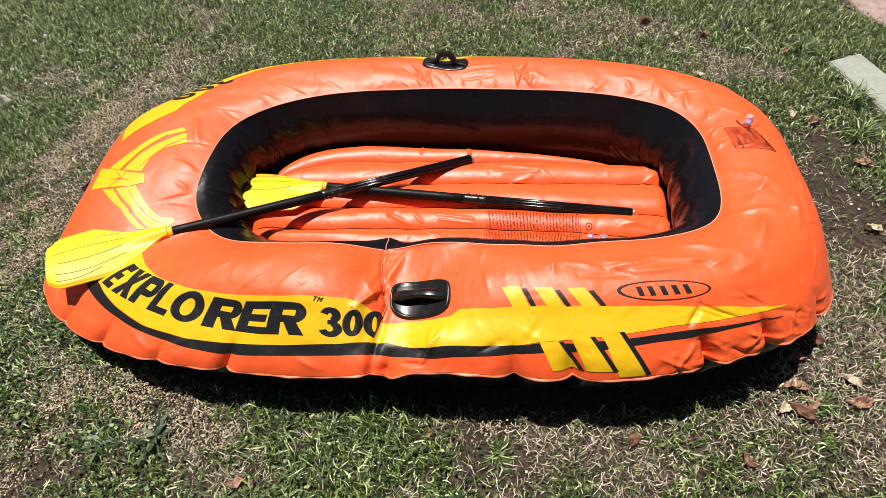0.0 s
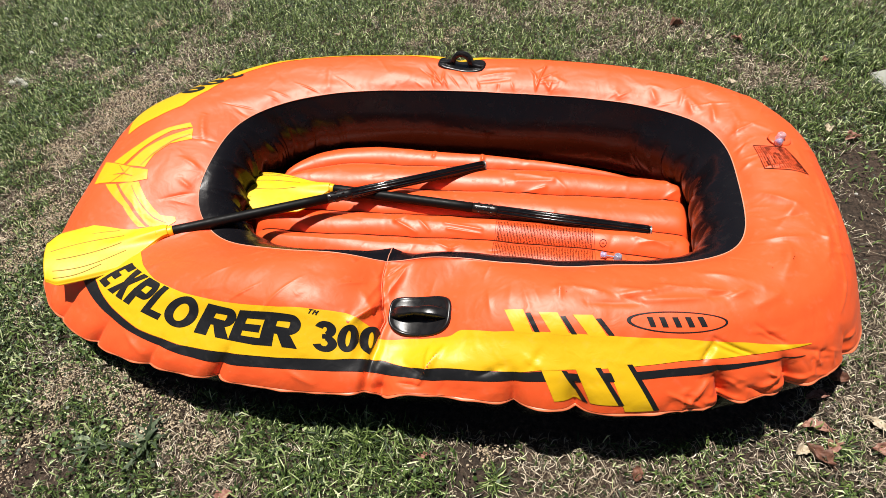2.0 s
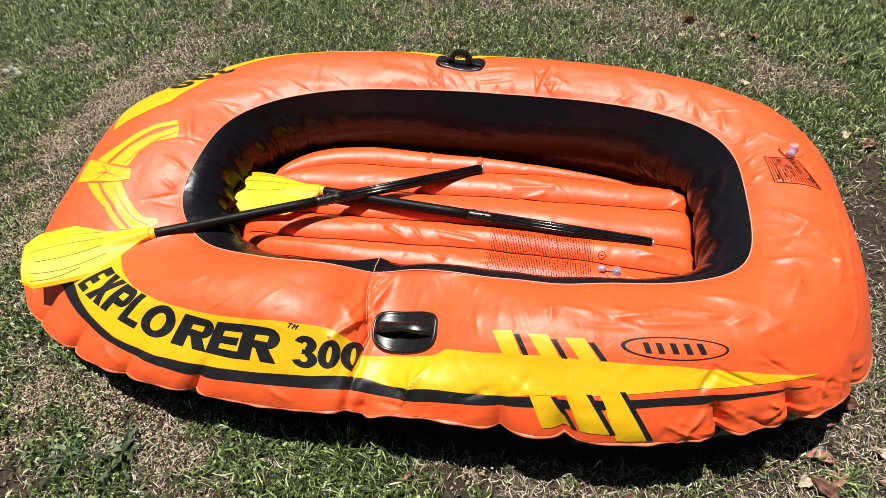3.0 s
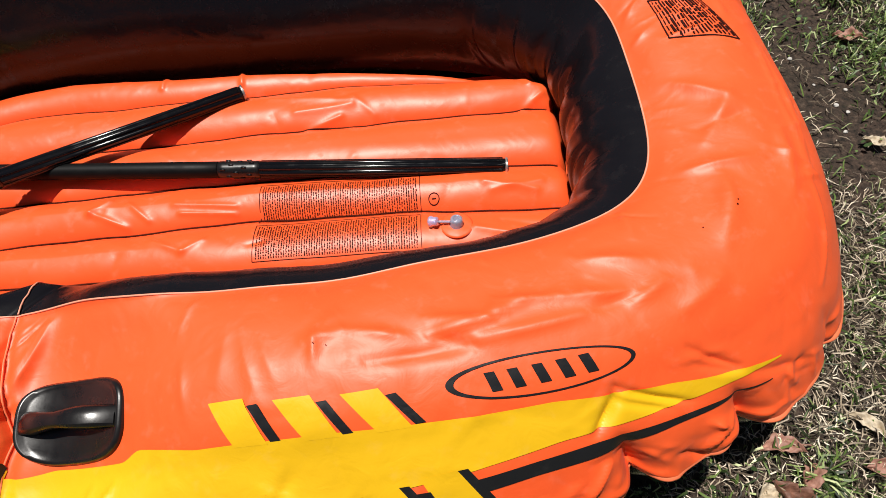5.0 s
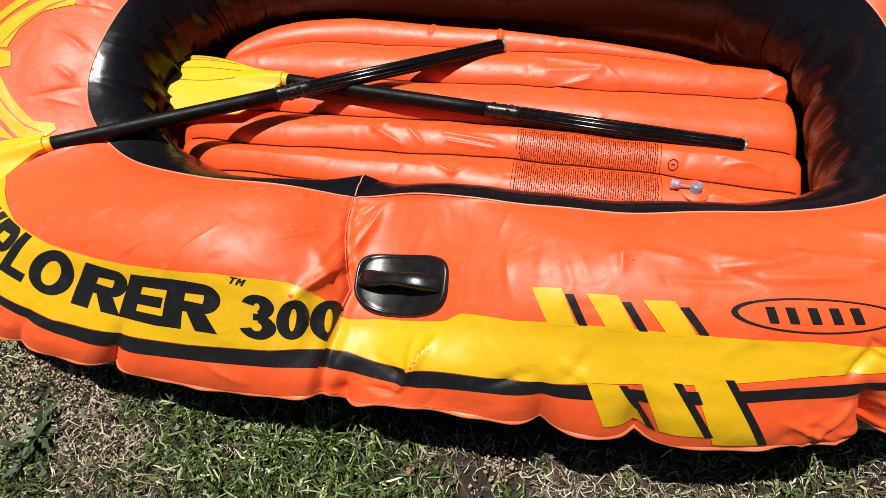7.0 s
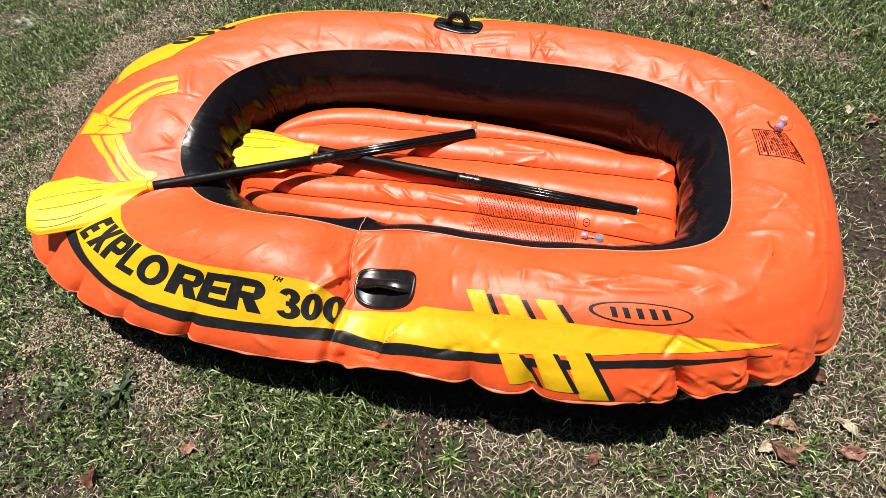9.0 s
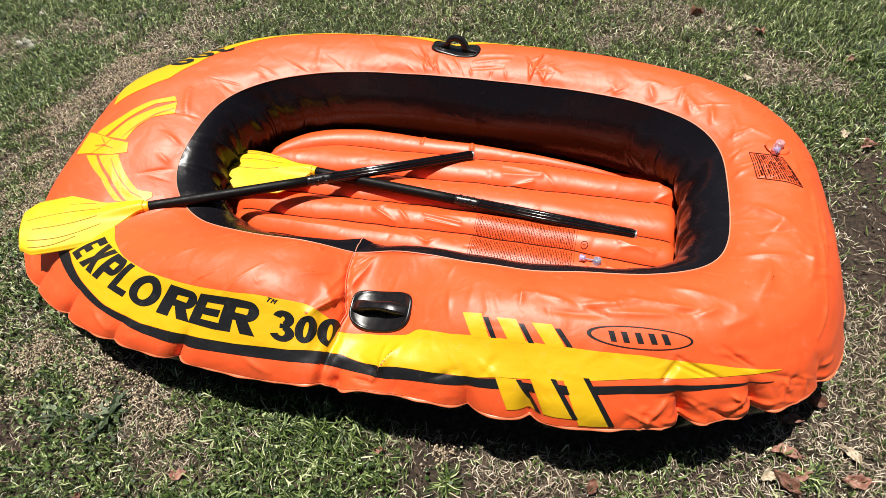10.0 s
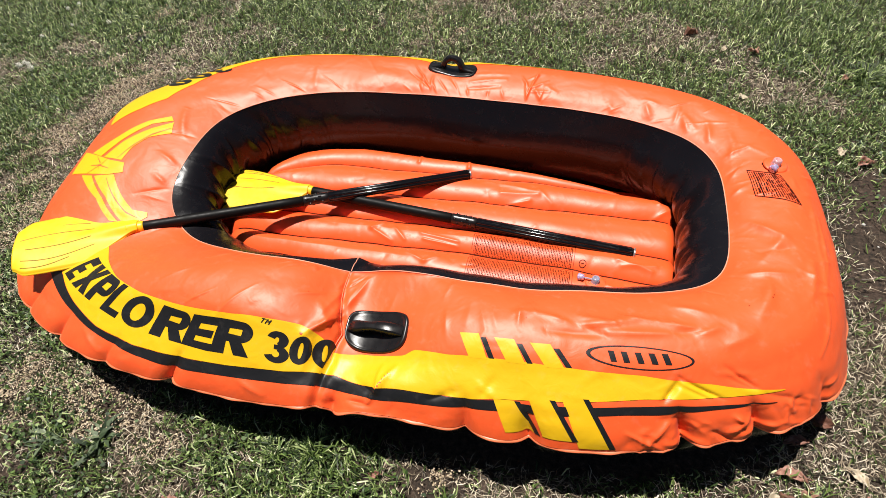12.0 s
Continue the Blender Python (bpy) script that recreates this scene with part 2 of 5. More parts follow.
def catmull(points, count):
    p = np.array(points, float)
    p = np.vstack([2 * p[0] - p[1], p, 2 * p[-1] - p[-2]])
    out = []
    for i in range(1, len(p) - 2):
        t = np.linspace(0, 1, 40, endpoint=False)[:, None]
        out.append(0.5 * (2 * p[i] + (p[i + 1] - p[i - 1]) * t + (2 * p[i - 1] - 5 * p[i] + 4 * p[i + 1] - p[i + 2]) * t ** 2
                          + (3 * p[i] - p[i - 1] - 3 * p[i + 1] + p[i + 2]) * t ** 3))
    out = np.vstack(out + [p[-2:-1]])
    run = np.concatenate([[0], np.cumsum(np.hypot(*(np.diff(out, axis=0) * (0.26, 1)).T))])
    even = np.linspace(0, run[-1], count)
    return np.stack([np.interp(even, run, out[:, 0]), np.interp(even, run, out[:, 1])], 1)


# Sections: share of the width from the rim (0) to the outer weld (1), height
TOP = catmull([(0, .300), (.1, .317), (.25, .330), (.42, .335), (.6, .320), (.73, .292), (.83, .253), (.92, .205), (1, SEAM_Z)], 200)
UNDER = catmull([(1, SEAM_Z), (.955, .12), (.87, .065), (.74, .02), (.52, .002), (.2, .002), (.05, .012)], 80)
# Inner wall: metres inward from the rim, height
WALL = catmull([(0, .300), (.028, .291), (.054, .270), (.072, .236), (.076, .19), (.064, .14), (.036, .09), (-.01, .05)], 80)
# on the far side it drops more steeply from the rim
WALL_FAR = catmull([(0, .300), (.014, .283), (.034, .258), (.060, .226), (.076, .185), (.066, .14), (.036, .09), (-.01, .05)], 80)

# Notches along the outer weld: place along the run, depth, half width
NOTCHES = [(-0.878, .010, .016), (-0.726, .016, .016), (-0.54, .010, .018), (-0.368, .020, .014), (0, .030, .022), (0.277, .020, .016),
           (0.399, .024, .016), (0.684, .036, .013), (0.822, .032, .013), (0.981, .012, .016), (1.165, .008, .02), (1.43, .007, .02)]
FOLD = -0.0464
ARC = 0.377
# Creases: from and to (run, share), half width and height in millimetres
CREASES = [(-2.179, 0.252, -2.023, 0.017, 7, 2), (-2.626, 0.218, -2.565, 0.008, 8, 2), (2.437, 0.143, 2.371, 0.025, 7, 3), (2.474, 0.168, 2.447, 0.042, 6, 3),
           (2.404, 0.176, 2.328, 0.118, 6, 2), (1.864, 0.143, 1.793, 0.050, 8, 4), (1.882, 0.176, 1.783, 0.084, 7, 3), (1.793, 0.176, 1.71, 0.067, 8, 4),
           (2, 0.160, 1.932, 0.050, 8, 3), (1.733, 0.210, 1.642, 0.126, 9, 3), (1.387, 0.487, 1.153, 0.487, 5, 3), (1.299, 0.109, 1.241, 0.277, 14, 5),
           (1.127, 0.303, 1.08, 0.126, 12, 5), (1.269, 0.277, 1.148, 0.168, 14, 5), (1.18, 0.160, 1.218, 0.294, 12, -4), (1.639, 0.244, 1.619, 0.076, 9, 3),
           (1.574, 0.151, 1.511, 0.042, 8, 3), (1.468, 0.134, 1.428, 0.025, 9, 3), (1.034, 0.244, 0.951, 0.336, 12, 4), (0.57, 0.252, 0.643, 0.286, 9, 4),
           (0.643, 0.286, 0.673, 0.244, 8, 3), (0.673, 0.244, 0.744, 0.277, 8, 4), (0.744, 0.277, 0.817, 0.328, 9, 4), (0.525, 0.277, 0.6, 0.336, 10, -4),
           (0.6, 0.336, 0.752, 0.345, 7, 4), (0.752, 0.345, 0.83, 0.328, 8, -3), (0.875, 0.252, 0.82, 0.176, 16, 5), (0.832, 0.429, 0.908, 0.395, 10, 3),
           (0.404, 0.319, 0.419, 0.244, 8, 3), (0.419, 0.244, 0.462, 0.176, 9, 3), (0.325, 0.412, 0.31, 0.202, 12, 1.5), (0.225, 0.412, 0.215, 0.269, 9, 2),
           (0.661, 0.697, 0.709, 0.563, 6, -5), (0.709, 0.563, 0.769, 0.706, 6, -5), (0.807, 0.529, 0.84, 0.664, 6, -5), (0.853, 0.731, 0.923, 0.866, 10, -3),
           (0.719, 1.000, 0.646, 0.970, 8, 7), (0.643, 0.815, 0.690, 0.830, 9, -3), (0.605, 0.983, 0.663, 0.824, 6, 5), (0.779, 0.840, 0.792, 0.882, 7, 6),
           (0.752, 0.958, 0.812, 0.866, 6, 5), (0.868, 0.950, 0.782, 0.970, 7, 6), (0.731, 0.924, 0.764, 1.000, 7, -5), (0.58, 0.891, 0.638, 1.000, 6, 4),
           (-1.571, 0.168, -1.425, 0.076, 6, 4), (-1.223, 0.092, -1.175, 0.025, 6, 3), (-1.095, 0.538, -1.032, 0.420, 7, 3), (-1.329, 0.126, -1.281, 0.025, 7, 3),
           (-0.343, 0.034, -0.293, 0.084, 6, 2), (-0.219, 0.294, -0.182, 0.235, 5, 2), (-0.449, 0.462, -0.421, 0.378, 5, 2), (-0.169, 0.059, -0.124, 0.420, 22, 6),
           (0.081, 0.908, 0.121, 0.613, 7, 7), (0.038, 0.891, 0.083, 0.924, 8, -5), (0.207, 0.824, 0.267, 0.731, 9, -4), (0.308, 0.756, 0.338, 0.630, 7, -3),
           (0.298, 0.672, 0.338, 0.739, 6, 3), (-0.207, 0.874, -0.146, 0.950, 9, 3), (-0.646, 0.815, -0.565, 0.933, 9, 3), (-0.999, 0.739, -0.933, 0.970, 9, 4)]
CREASES += [(-0.13, 0.05, -0.11, 0.42, 20, 5), (-0.09, 0.30, -0.13, 0.52, 8, 4), (-0.16, 0.30, -0.08, 0.44, 7, 3), (-0.12, 0.50, -0.08, 0.62, 8, 4),
            (0.40, 0.26, 0.46, 0.24, 8, 4), (0.46, 0.24, 0.56, 0.30, 8, 4), (0.56, 0.30, 0.64, 0.29, 7, 5), (0.64, 0.29, 0.70, 0.26, 7, 4), (0.47, 0.34, 0.60, 0.35, 9, -4),
            (0.35, 0.36, 0.34, 0.22, 14, 1.5), (0.27, 0.38, 0.29, 0.16, 16, 1.5), (0.80, 0.36, 0.86, 0.33, 7, 4), (1.00, 0.30, 1.08, 0.22, 12, 5), (1.08, 0.42, 1.20, 0.40, 9, 3)]
CREASES += [(-2.62, 0.05, -2.60, 0.27, 5, 3), (-2.62, 0.05, -2.66, 0.17, 5, 3), (-2.62, 0.05, -2.56, 0.20, 5, -3), (2.45, 0.03, 2.44, 0.32, 5, 4), (2.45, 0.12, 2.39, 0.22, 4, 4), (2.45, 0.12, 2.50, 0.24, 4, 4),
            (2.45, 0.10, 2.36, 0.12, 4, 3), (2.47, 0.22, 2.42, 0.30, 4, 3), (2.56, 0.20, 2.72, 0.14, 5, 3), (2.58, 0.12, 2.74, 0.08, 5, -3), (2.55, 0.26, 2.70, 0.22, 5, 2),
            (1.00, 0.66, 1.13, 0.48, 5, 2.5), (1.13, 0.48, 1.27, 0.445, 5, 2.5), (1.27, 0.445, 1.40, 0.46, 5, 2.5), (-0.115, 0.04, -0.105, 0.30, 16, 5), (-0.105, 0.30, -0.12, 0.50, 15, 5),
            (-0.15, 0.46, -0.105, 0.56, 9, 3), (-0.105, 0.50, -0.085, 0.70, 9, 3), (0.085, 0.60, 0.10, 0.86, 8, 5), (0.03, 0.70, 0.10, 0.86, 9, -4),
            (0.66, 0.70, 0.70, 0.60, 7, -3), (0.70, 0.60, 0.745, 0.70, 7, -3), (0.80, 0.58, 0.835, 0.68, 7, -3), (0.78, 0.55, 0.84, 0.575, 7, 2)]
dice = np.random.default_rng(4)
for at in dice.uniform(0, LOOP, 60):
    reach = dice.uniform(0.04, 0.17)
    CREASES.append((at, 0.0, at + dice.normal(0, 0.03), reach, dice.uniform(4, 8), dice.choice((-1, 1)) * dice.uniform(0.6, 2.0)))
for at, share in zip(dice.uniform(0, LOOP, 70), dice.uniform(0.12, 0.95, 70)):
    turn, long = dice.uniform(0, np.pi), dice.uniform(0.03, 0.10)
    CREASES.append((at, share, at + long * np.cos(turn), share + long * np.sin(turn) / ARC, dice.uniform(6, 16), dice.choice((-1, 1)) * dice.uniform(0.5, 1.6)))
for at, share in zip(dice.uniform(0.55, 1.0, 46), dice.uniform(0.80, 1.0, 46)):
    turn, long = dice.uniform(0, np.pi), dice.uniform(0.02, 0.06)
    CREASES.append((at, share, at + long * np.cos(turn), share + long * np.sin(turn) / ARC, dice.uniform(5, 9), dice.choice((-0.6, 1)) * dice.uniform(1.5, 3.0)))
for at in dice.uniform(1.0, 2.0, 26):
    share, turn, long = dice.uniform(0.05, 0.5), dice.uniform(0, np.pi), dice.uniform(0.03, 0.09)
    CREASES.append((at, share, at + long * np.cos(turn), share + long * np.sin(turn) / ARC, dice.uniform(4, 8), dice.uniform(1.0, 3.0)))
WAVES = [(dice.uniform(2, 26), dice.uniform(-26, 26), dice.uniform(0, 6.3)) for _ in range(28)]


def around(l, at):
    return (np.asarray(l) - at + LOOP / 2) % LOOP - LOOP / 2


def dent(l, a):
    """How far the skin stands out from its plain form."""
    l, a = np.broadcast_arrays(np.asarray(l, float), np.asarray(a, float))
    shape = l.shape
    l, a = l.ravel(), a.ravel()
    d = np.zeros(l.shape)
    low = smooth(0.68, 1.0, a)
    for at, deep, half in NOTCHES:
        q = around(l, at) / half
        d -= deep * low * (np.exp(-np.abs(q) ** 1.3) - 0.10 * np.exp(-((np.abs(q) - 3.2) / 1.6) ** 2))
    q = around(l, np.interp(a, (0, .4, .6, 1), (-.22, -.055, -.040, -.033)))
    d -= (0.011 * np.exp(-(q / 0.010) ** 2) + 0.009 * np.exp(-(q / 0.06) ** 2) * (1 - 0.4 * a)) * (0.3 + 0.7 * smooth(0.0, 0.2, a))
    calm_rim = smooth(0.0, 0.07, a)
    calm = 0.35 + 0.65 * smooth(0.35, 0.1, a) + 0.4 * smooth(0.7, 1, a)
    for f, g, h in WAVES:
        f = round(f * LOOP / (2 * np.pi)) * 2 * np.pi / LOOP
        d += 0.00030 * calm * np.sin(f * l + g * a + h)
    for l0, a0, l1, a1, half, tall in CREASES:
        near = np.nonzero(np.abs(around(l, (l0 + l1) / 2)) < abs(l1 - l0) / 2 + 0.08)[0]
        x, y = around(l[near], l0), (a[near] - a0) * ARC
        vx, vy = l1 - l0, (a1 - a0) * ARC
        t = np.clip((x * vx + y * vy) / (vx * vx + vy * vy), 0, 1)
        gap = np.hypot(x - t * vx, y - t * vy) / (half * 0.00085)
        d[near] += calm_rim[near] * tall * 0.0014 * np.exp(-gap ** 1.45) * (0.35 + 0.65 * np.sin(np.pi * np.clip(t, 0.03, 0.97)))
    return d.reshape(shape)


def lerp(table, l):
    return np.interp(np.mod(l, LOOP), RUN, table)


def base(l, a):
    i = np.clip(a, 0, 1) * (len(TOP) - 1)
    k = np.arange(len(TOP))
    s, z = np.interp(i, k, TOP[:, 0]), np.interp(i, k, TOP[:, 1])
    ox, oy = lerp(OUT_X, l), lerp(OUT_Y, l)
    press = lerp(PRESS, l)
    z = z - press * (0.085 * (1 - s) + 0.035 * np.sin(np.pi * s)) - lerp(SAG, l) * (0.006 + 0.006 * np.sin(np.pi * s) + 0.045 * s ** 2) - lerp(FAR, l) * 0.003 * np.minimum(s / 0.3, 1)
    rx, ry = lerp(RIM_X, l) - 0.055 * press, lerp(RIM_Y, l) + 0.03 * press
    oy = oy - 0.012 * lerp(SAG, l) - 0.005 * lerp(SLACK, l)
    ry = ry + lerp(RIM_WAG, l)
    x = rx * (1 - s) + ox * s
    z = z - 0.032 * np.exp(-((x + 0.06) / 0.085) ** 2) * (oy < 1.3) * (1 - s) ** 1.5
    # the buckle where the soft tube has folded: everything round the oar pad has sunk
    z = z - 0.083 * np.exp(-((x - 0.02) / np.where(x < 0.02, 0.11, 0.145)) ** 2) * (oy < 1.3) * np.sin(np.pi * np.clip(s, 0, 1)) ** 0.8
    # fuller just forward of the buckle, and a lobe under the oar pad
    z = z + (oy < 1.3) * (0.020 * np.exp(-((x + 0.22) / 0.11) ** 2) * np.exp(-((s - 0.68) / 0.22) ** 2) + 0.016 * np.exp(-((x - 0.09) / 0.06) ** 2) * np.exp(-((s - 0.85) / 0.10) ** 2))
    cut = np.exp(-(around(l, -1.78) / 0.20) ** 2)
    ox, oy, z = ox + 0.022 * cut, oy - 0.030 * cut, z - 0.012 * cut * s
    flare = smooth(0.70, 1.0, s)
    oy = oy - flare * lerp(FLARE, l) * (0.020 + 0.008 * lerp(SAG, l))
    z = z + 0.013 * smooth(0.86, 1.0, s) * lerp(SAG, l)
    z = z + flare * lerp(NEAR, l) * (0.040 + 0.010 * lerp(SAG, l)) - 0.014 * np.exp(-(around(l, -2.76) / 0.05) ** 2) * smooth(0.15, 0.4, s)
    return np.stack([rx * (1 - s) + ox * s, ry * (1 - s) + oy * s, z], -1)


def skin(l, a, lift=0.0):
    """A point of the upper skin: metres along the outer weld, share from rim (0) to weld (1)."""
    l, a = np.broadcast_arrays(np.asarray(l, float), np.asarray(a, float))
    a = np.clip(a, 0, 1)
    p = base(l, a)
    du = base(l + 0.004, a) - base(l - 0.004, a)
    dv = base(l, np.minimum(a + 0.01, 1)) - base(l, np.maximum(a - 0.01, 0))
    n = np.cross(dv, du)
    n /= np.linalg.norm(n, axis=-1, keepdims=True) + 1e-12
    return p + n * (dent(l, a)[..., None] + lift)


# ---- the dinghy ----
boat = new("inflatable_boat")
tagged(boat, "orange inflatable dinghy with black cockpit walls, slightly soft, on grass", "inflatable boat")

turns = np.linspace(0, LOOP, 2001)[:-1]
rows = np.linspace(0, 1, 97)
upper = sheet("upper_skin", skin(turns[:, None], rows[None, :]), ORANGE, boat, True)
weld = skin(turns, 1.0)
rim = skin(turns, 0.0)
out = weld[:, :2] - rim[:, :2]
across = np.linalg.norm(out, axis=1)
out = out / across[:, None]
pleat = np.random.default_rng(11)
PLEATS = [(pleat.uniform(8, 52), pleat.uniform(0, 6.3), pleat.uniform(-20, 20)) for _ in range(12)]


RIDGES = [(-1.06, 0.010, .014, .25), (-1.16, 0.012, .010, -.35), (-1.24, 0.014, .016, .5), (-1.31, 0.010, .009, -.2), (-1.40, 0.014, .014, .45), (-1.50, 0.010, .010, -.4), (-1.62, 0.009, .014, .3), (-1.75, .006, .012, -.2)]


def ridges(l, z):
    """Stiff folds that the bow end's wall throws as it turns the corner."""
    return sum(tall * np.exp(-np.abs(around(l, at + lean * (z - 0.22)) / half) ** 1.2) for at, tall, half, lean in RIDGES)


def round_about(section, anchor, inward):
    """The ring that a section draws round the loop, hung on the line anchor; inward: metres in from it, with upright pleats."""
    g = np.zeros((len(turns), len(section), 3))
    z0 = section[0, 1]
    steep = smooth(1.50, 1.70, lerp(RIM_Y, turns))
    for j, (s, z) in enumerate(section):
        if inward:
            s = s + steep * (WALL_FAR[::2][j, 0] - s)
            drop = steep * (WALL_FAR[::2][j, 1] - z)
            hold = np.sin(np.pi * min(j / (len(section) - 1) * 1.1, 1.0))
            ends = 0.06 + 0.94 * smooth(0.35, 0.62, np.abs(lerp(RIM_X, turns) - 0.06))
            fold = sum(np.sin(round(f * LOOP / 6.2832) * 6.2832 / LOOP * turns + h + k * z) for f, h, k in PLEATS)
            roll = 0.58 + 0.24 * smooth(1.72, 1.35, lerp(RIM_Y, turns)) + 0.25 * smooth(0.5, 0.72, lerp(RIM_X, turns))
            step = -s * np.minimum(roll, 1) - 0.045 * hold * lerp(PRESS, turns) - 0.0018 * hold * ends * fold - 0.0030 * hold * ends * np.abs(np.sin(fold * 0.8)) - hold * ridges(turns, z)
        else:
            step = (s - 1) * across
        g[:, j, :2] = anchor[:, :2] + out * np.broadcast_to(step, turns.shape)[:, None]
        g[:, j, 2] = anchor[:, 2] * (z + (drop if inward else 0)) / z0
        if inward:
            tent = (g[:, j, 1] < 1.35) * np.exp(-(np.abs(g[:, j, 0] + 0.066) / 0.05) ** 1.3) * np.exp(-((j / (len(section) - 1) - 0.20) / 0.13) ** 2)
            g[:, j, 1] += 0.014 * tent
            g[:, j, 2] += 0.018 * tent
    return g


sheet("under_skin", round_about(UNDER[::4], weld, False), BLACK_VINYL, boat, True, "black underside sheet")
wall_grid = round_about(WALL[::2], rim, True)
sheet("inner_wall", wall_grid, BLACK_VINYL, boat, True, "glossy black cockpit wall")
sheet("wall_weld", tube_grid(np.array([wall_grid[np.argmin(np.abs(wall_grid[:, j, 0] + 0.066) + 9 * (wall_grid[:, j, 1] > 1.35)), j] for j in range(13)]) + (0, 0, 0.001), 0.0011, 6), PIPING, boat, label="pale weld across the black wall")
sheet("rim_weld", tube_grid(np.vstack([rim, rim[:1]]) + (0, 0, 0.0004), 0.0012, 8), PIPING, boat, label="pale rim weld")
wag = 0.0025 * np.sin(61 * turns) * np.sin(23 * turns + 1)
lip = np.stack([weld - np.c_[out * 0.003, 0 * turns], weld + np.c_[out * (0.003 + 0.6 * wag)[:, None], -0.003 + 0 * turns],
                weld + np.c_[out * (0.0035 + wag)[:, None], -0.005 + 0.5 * wag]], 1)
sheet("outer_weld", np.concatenate([lip, lip[:1]]), EDGE, boat, thick=0.0012, label="pale welded outer edge")
sheet("cross_weld", tube_grid(skin(np.interp(np.linspace(0, 1, 60), (0, .4, .6, 1), (-.22, -.055, -.040, -.033))[:36] - 0.004, np.linspace(0.0, 1.0, 60)[:36], 0.0006), 0.0011, 6), EDGE, boat, label="pale weld across the tube")

# ---- prints on the skin ----
LIFT = 0.0012


def band(name, lower, upper, material, lift=LIFT, wide=12):
    """A printed band between two lines, each a list of (run, share)."""
    lower, upper = np.array(lower), np.array(upper)
    k0, k1 = max(lower[0, 0], upper[0, 0]), min(lower[-1, 0], upper[-1, 0])
    run = np.linspace(k0, k1, max(8, int((k1 - k0) / 0.0037)))
    lo, hi = np.interp(run, *lower.T), np.interp(run, *upper.T)
    m = np.hanning(9) / np.hanning(9).sum()
    lo, hi = (np.convolve(np.pad(v, 4, "edge"), m, "valid") for v in (lo, hi))
    a = hi[:, None] + (lo - hi)[:, None] * np.linspace(0, 1, wide)[None, :]
    return sheet(name, skin(run[:, None], a, lift), material, boat)


def cut_up(bm, du, dv):
    """Cuts a flat mesh along a lattice, so that it can bend."""
    for axis, step in ((0, du), (1, dv)):
        v = [p.co[axis] for p in bm.verts]
        for c in np.arange(math.floor(min(v) / step) * step + step, max(v), step):
            normal = [0, 0, 0]
            normal[axis] = 1
            bmesh.ops.bisect_plane(bm, geom=bm.verts[:] + bm.edges[:] + bm.faces[:], plane_co=Vector(normal) * float(c), plane_no=normal, dist=1e-6)


def laid(name, bm, material, place, parent=boat, label="", du=0.006, dv=0.02):
    """Lays a flat mesh onto a surface: place takes arrays of its two coordinates and gives points."""
    cut_up(bm, du, dv)
    co = np.array([p.co[:2] for p in bm.verts])
    for p, q in zip(bm.verts, place(co[:, 0], co[:, 1])):
        p.co = q
    return part(name, bm, material, parent, label)


def patch(name, outlines, material, lift=LIFT, label="", place=None, du=0.006, dv=0.02):
    """A print of one or more plain outlines, in (run, share)."""
    bm = bmesh.new()
    for o in outlines:
        bm.faces.new([bm.verts.new((x, y, 0)) for x, y in o])
    return laid(name, bm, material, place or (lambda u, v: skin(u, v, lift)), label=label, du=du, dv=dv)


def strip(bm, outer, inner):
    """A strip of quads between two lines of equal count."""
    o = [bm.verts.new((x, y, 0)) for x, y in outer]
    n = [bm.verts.new((x, y, 0)) for x, y in inner]
    for k in range(len(o) - 1):
        bm.faces.new([o[k], o[k + 1], n[k + 1], n[k]])


def arc(cx, cy, rx, ry, a0, a1, count=14):
    return [(cx + rx * math.cos(radians(t)), cy + ry * math.sin(radians(t))) for t in np.linspace(a0, a1, count)]


